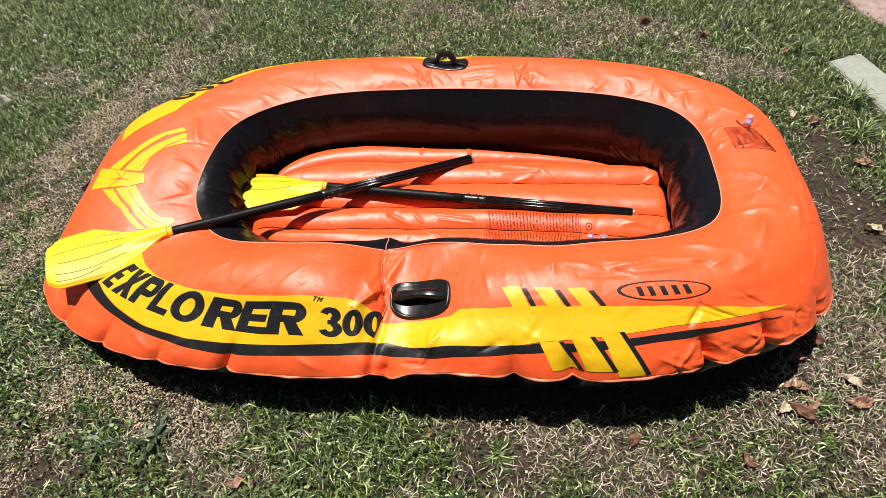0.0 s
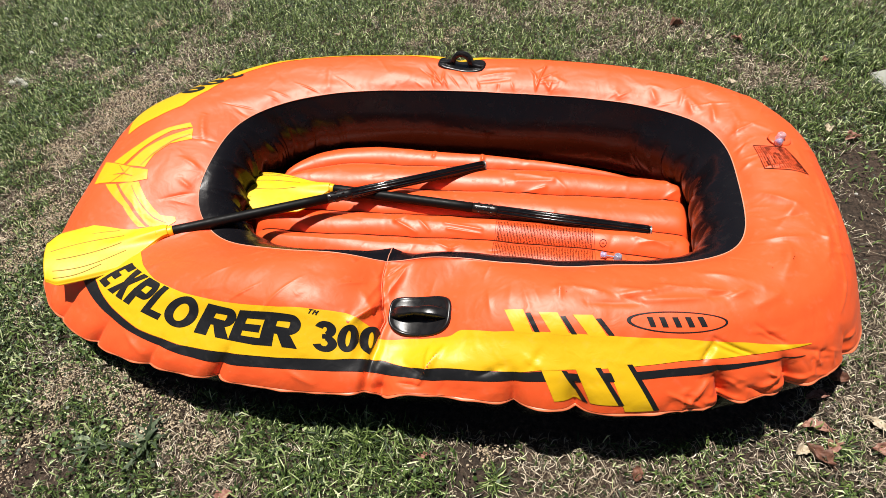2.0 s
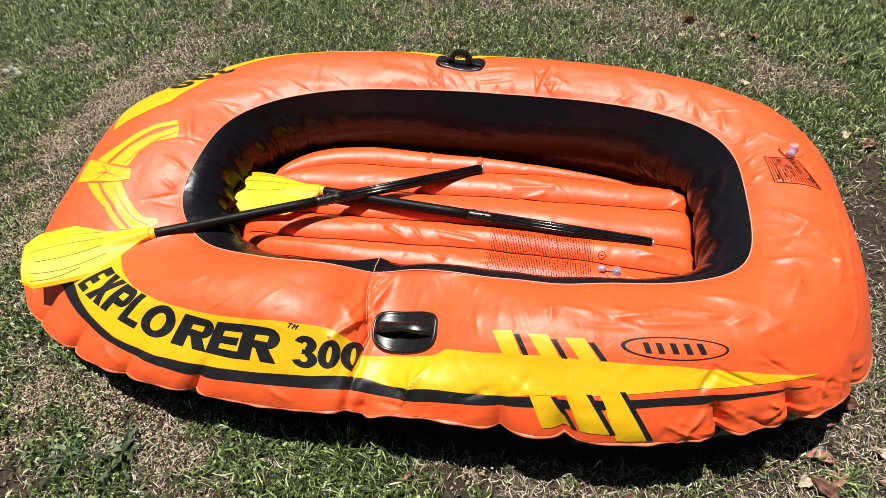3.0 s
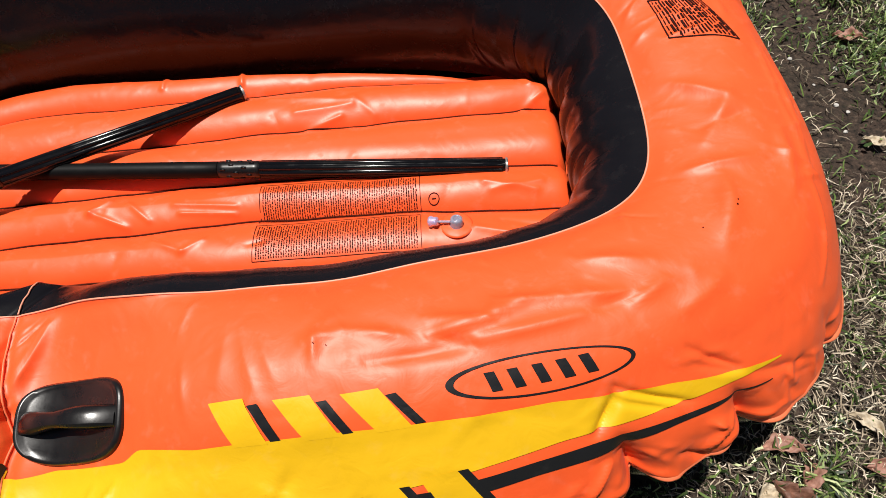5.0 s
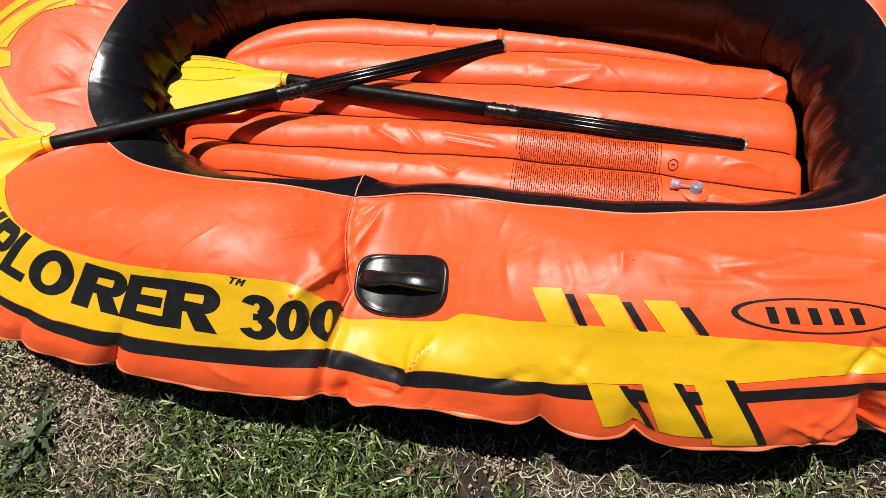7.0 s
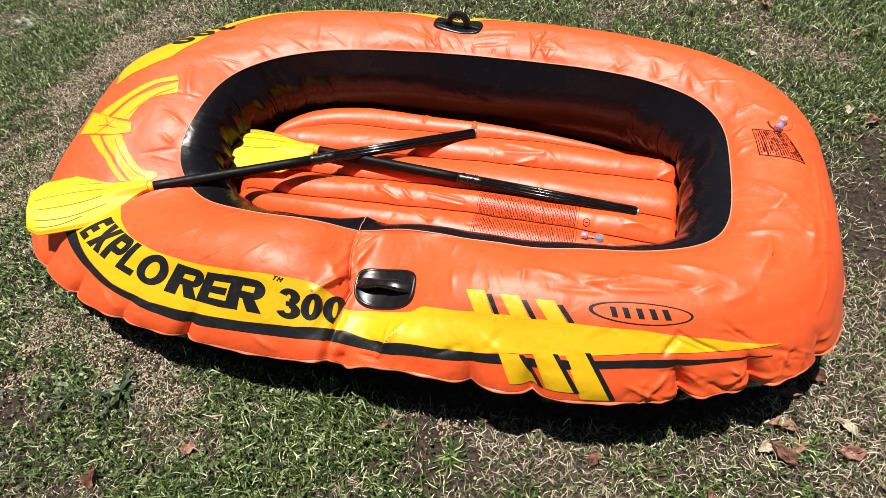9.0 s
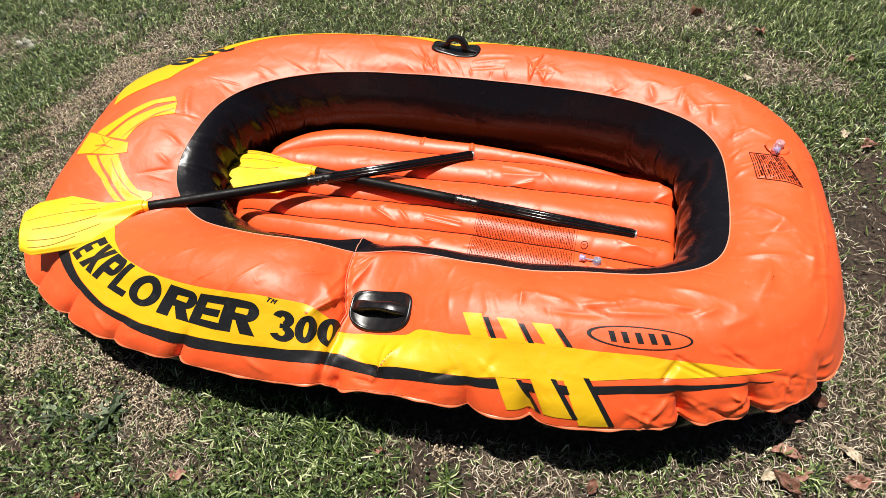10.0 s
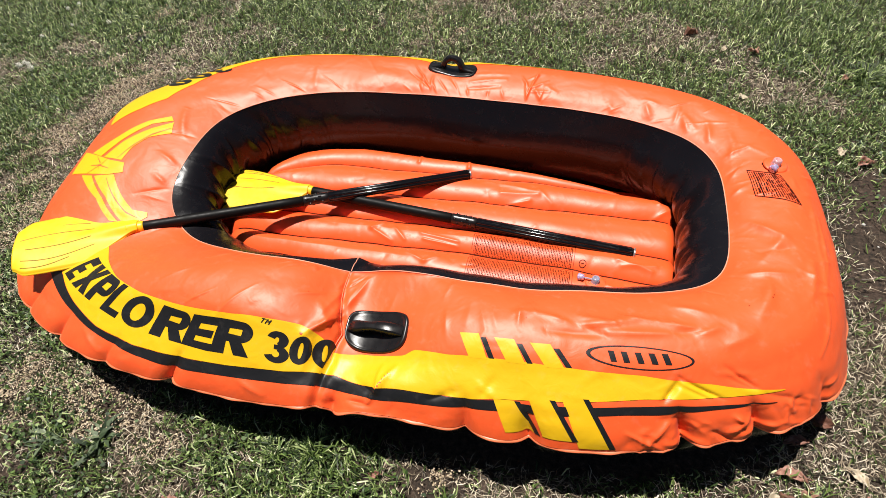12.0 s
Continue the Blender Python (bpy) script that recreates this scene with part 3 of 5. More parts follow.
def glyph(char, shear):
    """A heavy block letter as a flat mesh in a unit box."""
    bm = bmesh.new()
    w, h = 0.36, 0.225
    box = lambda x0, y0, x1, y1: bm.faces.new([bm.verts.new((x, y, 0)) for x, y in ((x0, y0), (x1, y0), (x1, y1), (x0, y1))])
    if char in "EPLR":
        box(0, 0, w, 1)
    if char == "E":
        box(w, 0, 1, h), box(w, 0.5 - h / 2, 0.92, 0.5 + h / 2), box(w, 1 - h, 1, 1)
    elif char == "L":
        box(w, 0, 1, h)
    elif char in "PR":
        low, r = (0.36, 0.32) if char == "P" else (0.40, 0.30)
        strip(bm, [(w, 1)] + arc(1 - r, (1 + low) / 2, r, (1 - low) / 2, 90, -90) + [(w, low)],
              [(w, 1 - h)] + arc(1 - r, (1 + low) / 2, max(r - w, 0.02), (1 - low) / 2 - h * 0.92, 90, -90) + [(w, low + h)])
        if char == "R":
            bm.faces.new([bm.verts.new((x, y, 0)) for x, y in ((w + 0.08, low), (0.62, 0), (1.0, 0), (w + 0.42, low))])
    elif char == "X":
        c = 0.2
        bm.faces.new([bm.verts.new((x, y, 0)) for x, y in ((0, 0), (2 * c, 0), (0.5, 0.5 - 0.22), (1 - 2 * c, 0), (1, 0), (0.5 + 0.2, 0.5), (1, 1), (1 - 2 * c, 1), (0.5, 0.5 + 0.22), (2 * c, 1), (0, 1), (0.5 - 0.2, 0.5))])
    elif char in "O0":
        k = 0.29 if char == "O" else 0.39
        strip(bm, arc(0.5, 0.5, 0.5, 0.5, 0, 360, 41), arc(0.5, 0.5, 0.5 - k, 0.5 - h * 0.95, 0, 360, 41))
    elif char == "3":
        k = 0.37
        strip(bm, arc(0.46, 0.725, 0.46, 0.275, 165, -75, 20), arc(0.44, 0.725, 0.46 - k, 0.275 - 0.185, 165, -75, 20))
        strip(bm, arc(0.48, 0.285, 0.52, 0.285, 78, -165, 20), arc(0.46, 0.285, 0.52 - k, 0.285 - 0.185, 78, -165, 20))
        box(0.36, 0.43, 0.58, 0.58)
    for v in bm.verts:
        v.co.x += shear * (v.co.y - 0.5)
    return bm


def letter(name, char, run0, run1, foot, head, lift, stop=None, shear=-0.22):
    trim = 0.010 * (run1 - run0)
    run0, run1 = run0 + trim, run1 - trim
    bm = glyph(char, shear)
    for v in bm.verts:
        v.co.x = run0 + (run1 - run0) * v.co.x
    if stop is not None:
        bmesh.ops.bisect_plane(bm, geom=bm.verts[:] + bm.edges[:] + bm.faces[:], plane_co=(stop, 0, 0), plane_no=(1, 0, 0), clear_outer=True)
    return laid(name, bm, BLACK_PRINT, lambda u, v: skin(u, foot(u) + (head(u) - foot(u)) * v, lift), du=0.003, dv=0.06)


LOW = [(-0.948, 0.53), (-0.905, 0.55), (-0.863, 0.571), (-0.744, 0.672), (-0.62, 0.756), (-0.487, 0.798), (-0.3874, 0.7991), (-0.2457, 0.7927), (-0.1181, 0.7594), (FOLD, 0.7065)]
HIGH = [(-0.943, 0.303), (-0.888, 0.336), (-0.84, 0.367), (-0.715, 0.432), (-0.593, 0.471), (-0.467, 0.487), (-0.3, 0.5027), (-0.2149, 0.4898), (-0.1401, 0.4598), (-0.0879, 0.478), (FOLD, 0.511)]
band("yellow_band", LOW, HIGH, YELLOW_PRINT)
LOW2 = [(FOLD, 0.7005), (-0.0118, 0.6934), (0.0935, 0.7896), (0.181, 0.7871), (0.2216, 0.7862), (0.2901, 0.7805), (0.3401, 0.7483), (0.51, 0.7), (0.625, 0.677), (0.745, 0.692), (0.8, 0.7), (0.89, 0.735)]
HIGH2 = [(FOLD, 0.5453), (0.0127, 0.505), (0.1045, 0.5197), (0.131, 0.5228), (0.1496, 0.4904), (0.2347, 0.521), (0.2723, 0.5196), (0.4091, 0.5143), (0.5, 0.522), (0.64, 0.545), (0.765, 0.605), (0.835, 0.675), (0.89, 0.73)]
band("yellow_band", LOW2, HIGH2, YELLOW_PRINT)
band("black_band", [(-0.91, 0.615), (-0.888, 0.63), (-0.782, 0.706), (-0.643, 0.79), (-0.474, 0.866), (-0.3777, 0.8856), (-0.2374, 0.864), (-0.1077, 0.8411), (FOLD, 0.8148)],
     [(-0.905, 0.553), (-0.863, 0.574), (-0.744, 0.675), (-0.62, 0.759), (-0.487, 0.801), (-0.3875, 0.802), (-0.2458, 0.7955), (-0.118, 0.7623), (FOLD, 0.7099)], BLACK_PRINT)
band("black_band", [(FOLD, 0.8079), (-0.0022, 0.8054), (0.1094, 0.8816), (0.2087, 0.8612), (0.2801, 0.8461), (0.3501, 0.8191)],
     [(FOLD, 0.704), (-0.0116, 0.697), (0.0937, 0.793), (0.1811, 0.7903), (0.2216, 0.7895), (0.2901, 0.7835), (0.3501, 0.7507)], BLACK_PRINT)
band("black_tail", [(0.525, 0.782), (0.583, 0.773), (0.66, 0.78), (0.74, 0.772), (0.8, 0.778), (0.865, 0.802)],
     [(0.525, 0.731), (0.585, 0.723), (0.651, 0.723), (0.737, 0.742), (0.785, 0.752), (0.865, 0.798)], BLACK_PRINT)
for x, y in ((0.260, .400), (0.342, .411), (0.423, .417)):
    patch("yellow_bar", [[(x, y - .002), (x + 0.046, y - .004), (x + 0.063, .527), (x + 0.024, .528)]], YELLOW_PRINT, LIFT + 0.0002)
    patch("black_bar", [[(x + 0.050, y + .016), (x + 0.063, y + .014), (x + 0.079, .519), (x + 0.067, .520)]], BLACK_PRINT, LIFT + 0.0004)
for x, top, low in ((0.335, .750, .948), (0.404, .715, .945), (0.469, .690, .985)):
    patch("yellow_bar", [[(x, top), (x + 0.042, top - 0.008), (x + 0.078, low), (x + 0.023, low)]], YELLOW_PRINT, LIFT + 0.0002)
    patch("black_bar", [[(x + 0.041, top - 0.006), (x + 0.052, top - 0.006), (x + 0.088, low), (x + 0.077, low)]], BLACK_PRINT, LIFT + 0.0004)
for x, top in ((0.387, .757), (0.454, .739)):
    patch("black_bar", [[(x, top), (x + 0.021, top), (x + 0.026, top + 0.055), (x + 0.009, top + 0.055)]], BLACK_PRINT, LIFT + 0.0006)

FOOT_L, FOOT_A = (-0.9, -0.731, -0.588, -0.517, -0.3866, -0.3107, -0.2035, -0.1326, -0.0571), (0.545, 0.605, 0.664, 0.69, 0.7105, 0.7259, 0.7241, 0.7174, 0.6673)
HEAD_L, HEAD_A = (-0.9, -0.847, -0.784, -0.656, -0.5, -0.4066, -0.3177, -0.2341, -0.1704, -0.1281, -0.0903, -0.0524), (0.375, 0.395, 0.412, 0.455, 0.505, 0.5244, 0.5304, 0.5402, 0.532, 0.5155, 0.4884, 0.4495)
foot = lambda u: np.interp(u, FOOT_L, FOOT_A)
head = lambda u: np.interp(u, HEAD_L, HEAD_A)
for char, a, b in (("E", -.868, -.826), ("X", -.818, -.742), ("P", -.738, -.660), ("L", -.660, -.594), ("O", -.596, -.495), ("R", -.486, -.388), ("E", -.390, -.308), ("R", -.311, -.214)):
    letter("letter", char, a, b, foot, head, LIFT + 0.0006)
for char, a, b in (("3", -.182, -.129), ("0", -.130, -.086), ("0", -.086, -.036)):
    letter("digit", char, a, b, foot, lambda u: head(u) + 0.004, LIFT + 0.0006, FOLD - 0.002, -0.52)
MARK = ((0, 0, 11, 0, 11, 5, 0, 5), (4, 5, 7, 5, 7, 26, 4, 26), (13, 0, 16, 0, 16, 26, 13, 26), (16, 0, 18.5, 12, 18.5, 20, 16, 8), (18.5, 12, 21, 0, 21, 8, 18.5, 20), (21, 0, 24, 0, 24, 26, 21, 26))
patch("small_mark", [[(-0.223 + q[k] * 0.001, 0.492 + q[k + 1] * 0.001) for k in (0, 2, 4, 6)] for q in MARK], BLACK_PRINT, LIFT + 0.0006)

# far side
band("yellow_band", [(-3.72, 0.640), (-3.3, 0.68), (-1.75, 0.68), (-1.60, 0.60), (-1.45, 0.475)],
     [(-3.72, 0.630), (-3.3, 0.475), (-3.0, 0.435), (-2.9, 0.41), (-2.80, 0.34), (-2.68, 0.335), (-2.55, 0.42), (-2.4, 0.43), (-2.148, 0.43), (-1.911, 0.395), (-1.83, 0.37), (-1.727, 0.319), (-1.593, 0.294), (-1.522, 0.361), (-1.453, 0.471)], YELLOW_PRINT)
band("black_band", [(-3.6, 0.74), (-2.3, 0.78), (-1.7, 0.75)], [(-3.6, 0.70), (-2.3, 0.69), (-1.7, 0.69)], BLACK_PRINT)
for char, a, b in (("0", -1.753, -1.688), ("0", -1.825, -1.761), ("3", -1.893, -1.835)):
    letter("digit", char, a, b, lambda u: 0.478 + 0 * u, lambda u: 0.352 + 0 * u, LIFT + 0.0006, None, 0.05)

# oval badge, with plain bars for its lettering
oval_l, oval_a = 0.647, 0.461
ring_bm = bmesh.new()
th = np.linspace(0, 2 * np.pi, 65)[:-1]
lean = lambda x, y: (oval_l + x + 0.12 * 0.1 * y, oval_a + y + 0.14 * x)
inner = [ring_bm.verts.new((*lean(0.002 + 0.099 * math.cos(t), 0.0520 * math.sin(t)), 0)) for t in th]
outer = [ring_bm.verts.new((*lean(0.106 * math.cos(t), 0.0570 * math.sin(t)), 0)) for t in th]
for i in range(64):
    ring_bm.faces.new([inner[i - 1], inner[i], outer[i], outer[i - 1]])
laid("oval_badge", ring_bm, BLACK_PRINT, lambda u, v: skin(u, v, LIFT))
bars = []
for x in (-0.061, -0.035, -0.007, 0.020, 0.046):
    bars += [[lean(x, 0.026), lean(x + 0.012, 0.026), lean(x + 0.016, -0.026), lean(x + 0.004, -0.026)]]
patch("badge_bar", bars, BLACK_PRINT)

# bow emblem: two crossed bows of ribbon with a knot
EMBLEM = [[(-1.247, 0.500), (-1.345, 0.525), (-1.310, 0.413), (-1.276, 0.312), (-1.264, 0.244), (-1.223, 0.231), (-1.214, 0.294), (-1.223, 0.363)],
          [(-1.323, 0.444), (-1.382, 0.356), (-1.466, 0.263), (-1.510, 0.188), (-1.490, 0.163), (-1.454, 0.238), (-1.361, 0.325), (-1.299, 0.375)],
          [(-1.292, 0.356), (-1.361, 0.306), (-1.434, 0.225), (-1.483, 0.156), (-1.427, 0.131), (-1.389, 0.210), (-1.334, 0.250), (-1.275, 0.263)],
          [(-1.226, 0.419), (-1.122, 0.312), (-1.032, 0.269), (-1.022, 0.238), (-1.122, 0.288), (-1.216, 0.363)],
          [(-1.213, 0.350), (-1.126, 0.275), (-1.025, 0.225), (-1.015, 0.156), (-1.032, 0.119), (-1.053, 0.113), (-1.067, 0.169), (-1.133, 0.213), (-1.213, 0.263)]]
patch("bow_emblem", EMBLEM, YELLOW_PRINT, LIFT)


def streak(line, half):
    """A thin printed line along a few points, tapering to its ends."""
    p = np.array(line)
    n = len(p)
    w = half * np.array([0.35] + [1.0] * (n - 2) + [0.35])
    return [(x + k, y) for (x, y), k in zip(p, w)] + [(x - k, y) for (x, y), k in zip(p[::-1], w[::-1])]


patch("emblem_line", [streak([(-1.285, 0.285), (-1.337, 0.256), (-1.403, 0.206), (-1.450, 0.148)], 0.004), streak([(-1.200, 0.290), (-1.126, 0.243), (-1.060, 0.198), (-1.030, 0.158)], 0.004),
                      streak([(-1.300, 0.395), (-1.268, 0.355), (-1.235, 0.345)], 0.0025), streak([(-1.262, 0.400), (-1.258, 0.355), (-1.240, 0.300)], 0.0025), streak([(-1.285, 0.330), (-1.260, 0.345), (-1.228, 0.395)], 0.0025)], ORANGE, LIFT + 0.0005)

# stern label: a frame with plain bars
lab = lambda x, y: (1.536 - 0.004 * y - x * 0.125 - y * 0.036 * (1 - x) - 0.02 * x * y, 0.142 + 0.012 * x + y * (0.165 + 0.07 * x))
frame_bars = []
for x0, y0, x1, y1 in ((0, 0, 1, .02), (0, .98, 1, 1), (0, 0, .025, 1), (.975, 0, 1, 1), (0, .2, 1, .215)):
    frame_bars.append([lab(x0, y0), lab(x1, y0), lab(x1, y1), lab(x0, y1)])
tick = np.random.default_rng(3)
for y in np.arange(0.06, 0.95, 0.062):
    x = 0.06
    while x < 0.9:
        w, tall = tick.uniform(0.04, 0.22), tick.choice((0.018, 0.026, 0.04))
        frame_bars.append([lab(x, y), lab(min(x + w, .94), y), lab(min(x + w, .94), y + tall), lab(x, y + tall)])
        x += w + 0.03
patch("stern_label", frame_bars, LABEL_PRINT, LIFT, "printed panel of tiny lines", dv=0.05, du=0.02)


def small_ring(name, at, r0, r1, place, material):
    bm = bmesh.new()
    t = np.linspace(0, 2 * np.pi, 25)[:-1]
    i = [bm.verts.new((at[0] + r0 * math.cos(k), at[1] + r0 * math.sin(k) * at[2], 0)) for k in t]
    o = [bm.verts.new((at[0] + r1 * math.cos(k), at[1] + r1 * math.sin(k) * at[2], 0)) for k in t]
    for k in range(24):
        bm.faces.new([i[k - 1], i[k], o[k], o[k - 1]])
    return laid(name, bm, material, place, du=0.05, dv=0.2)


small_ring("number_ring", (1.549, .252, 1 / ARC), 0.0065, 0.008, lambda u, v: skin(u, v, LIFT), LABEL_PRINT)

# small dark scuffs on the skin
for l, a, r in ((1.02, 0.290, .0012), (1.03, 0.285, .0010), (0.965, 0.262, .0009), (0.415, 0.275, .0008), (0.430, 0.280, .0008), (-0.198, 0.205, .0008), (-0.21, 0.262, .0009)):
    patch("scuff", [[(l + r * math.cos(t) * (1 + 0.4 * math.sin(3 * t + 40 * l)), a + r / ARC * math.sin(t)) for t in np.linspace(0, 2 * np.pi, 9)[:-1]]], LABEL_PRINT, LIFT, "small dark scuff")

# ---- floor of the dinghy ----
# weld lines between the chambers: places along the mattress and the line's y there
LINES = [((-.54, .24, .66), (1.325, 1.313, 1.313)),
         ((-.52, -.36, -.155, .15, .42, .66), (1.397, 1.387, 1.400, 1.414, 1.411, 1.396)),
         ((-.52, -.30, .1, .58, .66), (1.470, 1.478, 1.494, 1.491, 1.486)),
         ((-.54, -.375, -.055, .257, .66), (1.548, 1.573, 1.592, 1.605, 1.615)),
         ((-.52, -.45, -.378, -.284, 0, .23, .66), (1.600, 1.642, 1.671, 1.689, 1.696, 1.705, 1.702))]
fold = np.random.default_rng(8)
MAT_CREASES = [(-0.115, 1.437, -0.088, 1.460, 5, 4), (-0.115, 1.437, -0.055, 1.412, 5, 4), (-0.055, 1.452, -0.02, 1.420, 4, 3), (0.02, 1.445, 0.12, 1.435, 5, 3), (0.03, 1.430, 0.12, 1.424, 4, 3), (0.20, 1.63, 0.30, 1.64, 7, 3), (0.22, 1.60, 0.28, 1.62, 6, 4), (0.085, 1.76, 0.09, 1.72, 4, 5), (0.60, 1.70, 0.62, 1.66, 5, 4), (-0.06, 1.76, -0.06, 1.72, 4, 4), (0.15, 1.67, 0.30, 1.65, 8, 3),
               (0.0, 1.375, 0.05, 1.352, 5, 3), (0.05, 1.352, 0.08, 1.372, 5, 3), (0.30, 1.66, 0.34, 1.62, 6, 2), (0.64, 1.64, 0.60, 1.61, 6, 4), (0.52, 1.445, 0.60, 1.425, 7, 4), (0.53, 1.430, 0.61, 1.440, 6, 3), (0.50, 1.36, 0.56, 1.345, 7, 4), (0.54, 1.375, 0.60, 1.355, 8, -3)]
for x, y in zip(fold.uniform(-0.5, 0.6, 60), fold.uniform(1.28, 1.74, 60)):
    t, k = fold.uniform(0, 3.1), fold.uniform(0.02, 0.05)
    MAT_CREASES.append((x, y, x + k * math.cos(t), y + k * math.sin(t), fold.uniform(5, 10), fold.choice((-1, 1)) * fold.uniform(0.5, 1.6)))


def line_y(line, x):
    """A weld line's y, with its slight waver."""
    xs = np.linspace(-0.8, 0.8, 321)
    k = np.hanning(25) / np.hanning(25).sum()
    ys = np.convolve(np.pad(np.interp(xs, *line), 12, "edge"), k, "valid")
    return np.interp(x, xs, ys) + 0.0012 * np.sin(23 * x + 40 * line[1][0]) + 0.0008 * np.sin(51 * x + 90 * line[1][0])


def floor_height(x, y):
    """The air mattress: long chambers between welded lines, closing in a soft round at the bow end."""
    x, y = np.broadcast_arrays(np.asarray(x, float), np.asarray(y, float))
    far = np.interp(x, (-0.28, 0.09, 0.275, 0.44, 0.58, 0.66), (1.786, 1.776, 1.762, 1.738, 1.712, 1.680))
    near = np.minimum(np.abs(y - 1.232), np.abs(y - far))
    for line in LINES:
        near = np.minimum(near, np.abs(y - line_y(line, x)))
    q = np.clip(near / 0.050, 0, 1)
    h = 0.113 + 0.027 * (q * (2 - q)) ** 0.7 + 0.0015 * np.sin(19 * x + 3 * y) * np.sin(40 * y)
    for x0, y0, x1, y1, half, tall in MAT_CREASES:
        vx, vy = x1 - x0, y1 - y0
        t = np.clip(((x - x0) * vx + (y - y0) * vy) / (vx * vx + vy * vy), 0, 1)
        h = h + tall * 0.001 * np.exp(-(np.hypot(x - x0 - t * vx, y - y0 - t * vy) / (half * 0.001)) ** 1.6)
    e = np.abs((x + 0.1) / np.where(x > -0.1, 0.770, 0.462)) ** np.where(x > -0.1, 16, 3) + np.abs((y - 1.513) / 0.285) ** 2.6 * smooth(0.2, -0.3, x)
    e = np.maximum(e, np.clip((y - 1.513) / (far + 0.006 - 1.513), 0, None) ** 3)
    return h * (0.12 + 0.88 * np.sqrt(np.clip(1 - e ** 5, 0, 1)))


fx, fy = np.meshgrid(np.linspace(-0.66, 0.70, 420), np.linspace(1.15, 1.82, 420), indexing="ij")
mat_line = plastic("dark_weld_line", (0.055, 0.008, 0.004), 0.8, (0.04, 0.006, 0.003), Specular_IOR_Level=0.1)
mat = sheet("floor_mattress", np.stack([fx, fy, floor_height(fx, fy)], -1), MAT_ORANGE, boat, label="orange air mattress floor")


def on_mat(u, v):
    return np.stack([u, v, floor_height(u, v) + 0.0009], -1)


for line in LINES:
    u = np.linspace(-0.50, 0.645, 200)
    v = line_y(line, u)
    sheet("weld_line", tube_grid(on_mat(u, v) + (0, 0, 0.0034), 0.0015, 6), mat_line, mat, label="thin dark weld line")


def flat_bars(name, boxes, label=""):
    return patch(name, [[(x0, y0), (x1, y0), (x1, y1), (x0, y1)] for x0, y0, x1, y1 in boxes], LABEL_PRINT, label=label, place=on_mat, du=0.02, dv=0.012)


for y0, y1, x0 in ((1.4045, 1.472, 0.158), (1.330, 1.3965, 0.158)):
    x1 = x0 + 0.259
    boxes = [(x0, y0, x1, y0 + 0.001), (x0, y1 - 0.001, x1, y1), (x0, y0, x0 + 0.001, y1), (x1 - 0.001, y0, x1, y1)]
    x = x0 + 0.005
    while x < x1 - 0.006:
        y = y0 + 0.004
        while y < y1 - 0.006:
            k = min(fold.uniform(0.0012, 0.0036), y1 - 0.004 - y)
            at = x + fold.uniform(0, 0.0009)
            boxes.append((at, y, at + fold.uniform(0.0011, 0.0021), y + k))
            y += k + (0.0008 if fold.uniform(0, 1) < 0.8 else 0.0024)
        x += 0.0039
    flat_bars("printed_notice", boxes, "dense panel of fine print")
small_ring("number_ring", (0.438, 1.425, 1.0), 0.0075, 0.009, on_mat, LABEL_PRINT)
flat_bars("number_mark", [(0.4348, 1.4242, 0.4412, 1.4258)])


def turned(name, profile, base_pose, material, parent, label="", sides=24):
    """A part turned on a lathe: (radius, height) pairs."""
    t = np.linspace(0, 2 * np.pi, sides + 1)
    g = np.array([[(r * math.cos(k), r * math.sin(k), z) for r, z in profile] for k in t])
    m = np.array(base_pose)
    g = g @ m[:3, :3].T + m[:3, 3]
    return sheet(name, g, material, parent, label=label)


def valve(base_pose, clear, cap_material, cap_at, parent, grow=1.0):
    """A blow valve: welded flange, soft stem, plug on a strap."""
    base_pose = base_pose @ Matrix.Scale(grow, 4)
    v = turned("valve", [(0.0, .002), (0.020, .002), (0.023, .0004), (0.023, 0)], base_pose, ORANGE, parent, "welded valve flange")
    turned("stem", [(0.010, .001), (0.0085, .004), (0.0085, .013), (0.0065, .015), (0.0045, .015), (0.004, .008), (0, .008)], base_pose, clear, v, "clear soft stem")
    m = base_pose @ cap_at
    turned("plug", [(0, .012), (0.0055, .0115), (0.0065, .010), (0.0065, .004), (0.008, .003), (0.008, 0), (0, 0)], m, cap_material, v, "translucent plug")
    a, b = np.array((base_pose @ Vector((0.008, 0, .006)))), np.array((m @ Vector((0, 0, .003))))
    sheet("strap", tube_grid(np.linspace(a, b, 6) + (0, 0, 0.0005), 0.002, 8), clear, v)


valve(pose(0.471, 1.367, float(floor_height(0.471, 1.367)) - 0.0005, -6, 0, 0), BLUE_CAP, LILAC, pose(-0.036, 0.003, 0.0075, 70, 0, 70), boat, 1.1)
spot = skin(np.array([1.54, 1.54, 1.528]), np.array([.30, .32, .30]))
n = Vector(spot[1] - spot[0]).cross(Vector(spot[2] - spot[0])).normalized()
n = n if n.z > 0 else -n
valve(Matrix.Translation(spot[0]) @ n.to_track_quat("Z", "Y").to_matrix().to_4x4(), PINK, LILAC, pose(-0.022, 0.014, 0.0075, 90, 0, 40), boat, 1.15)


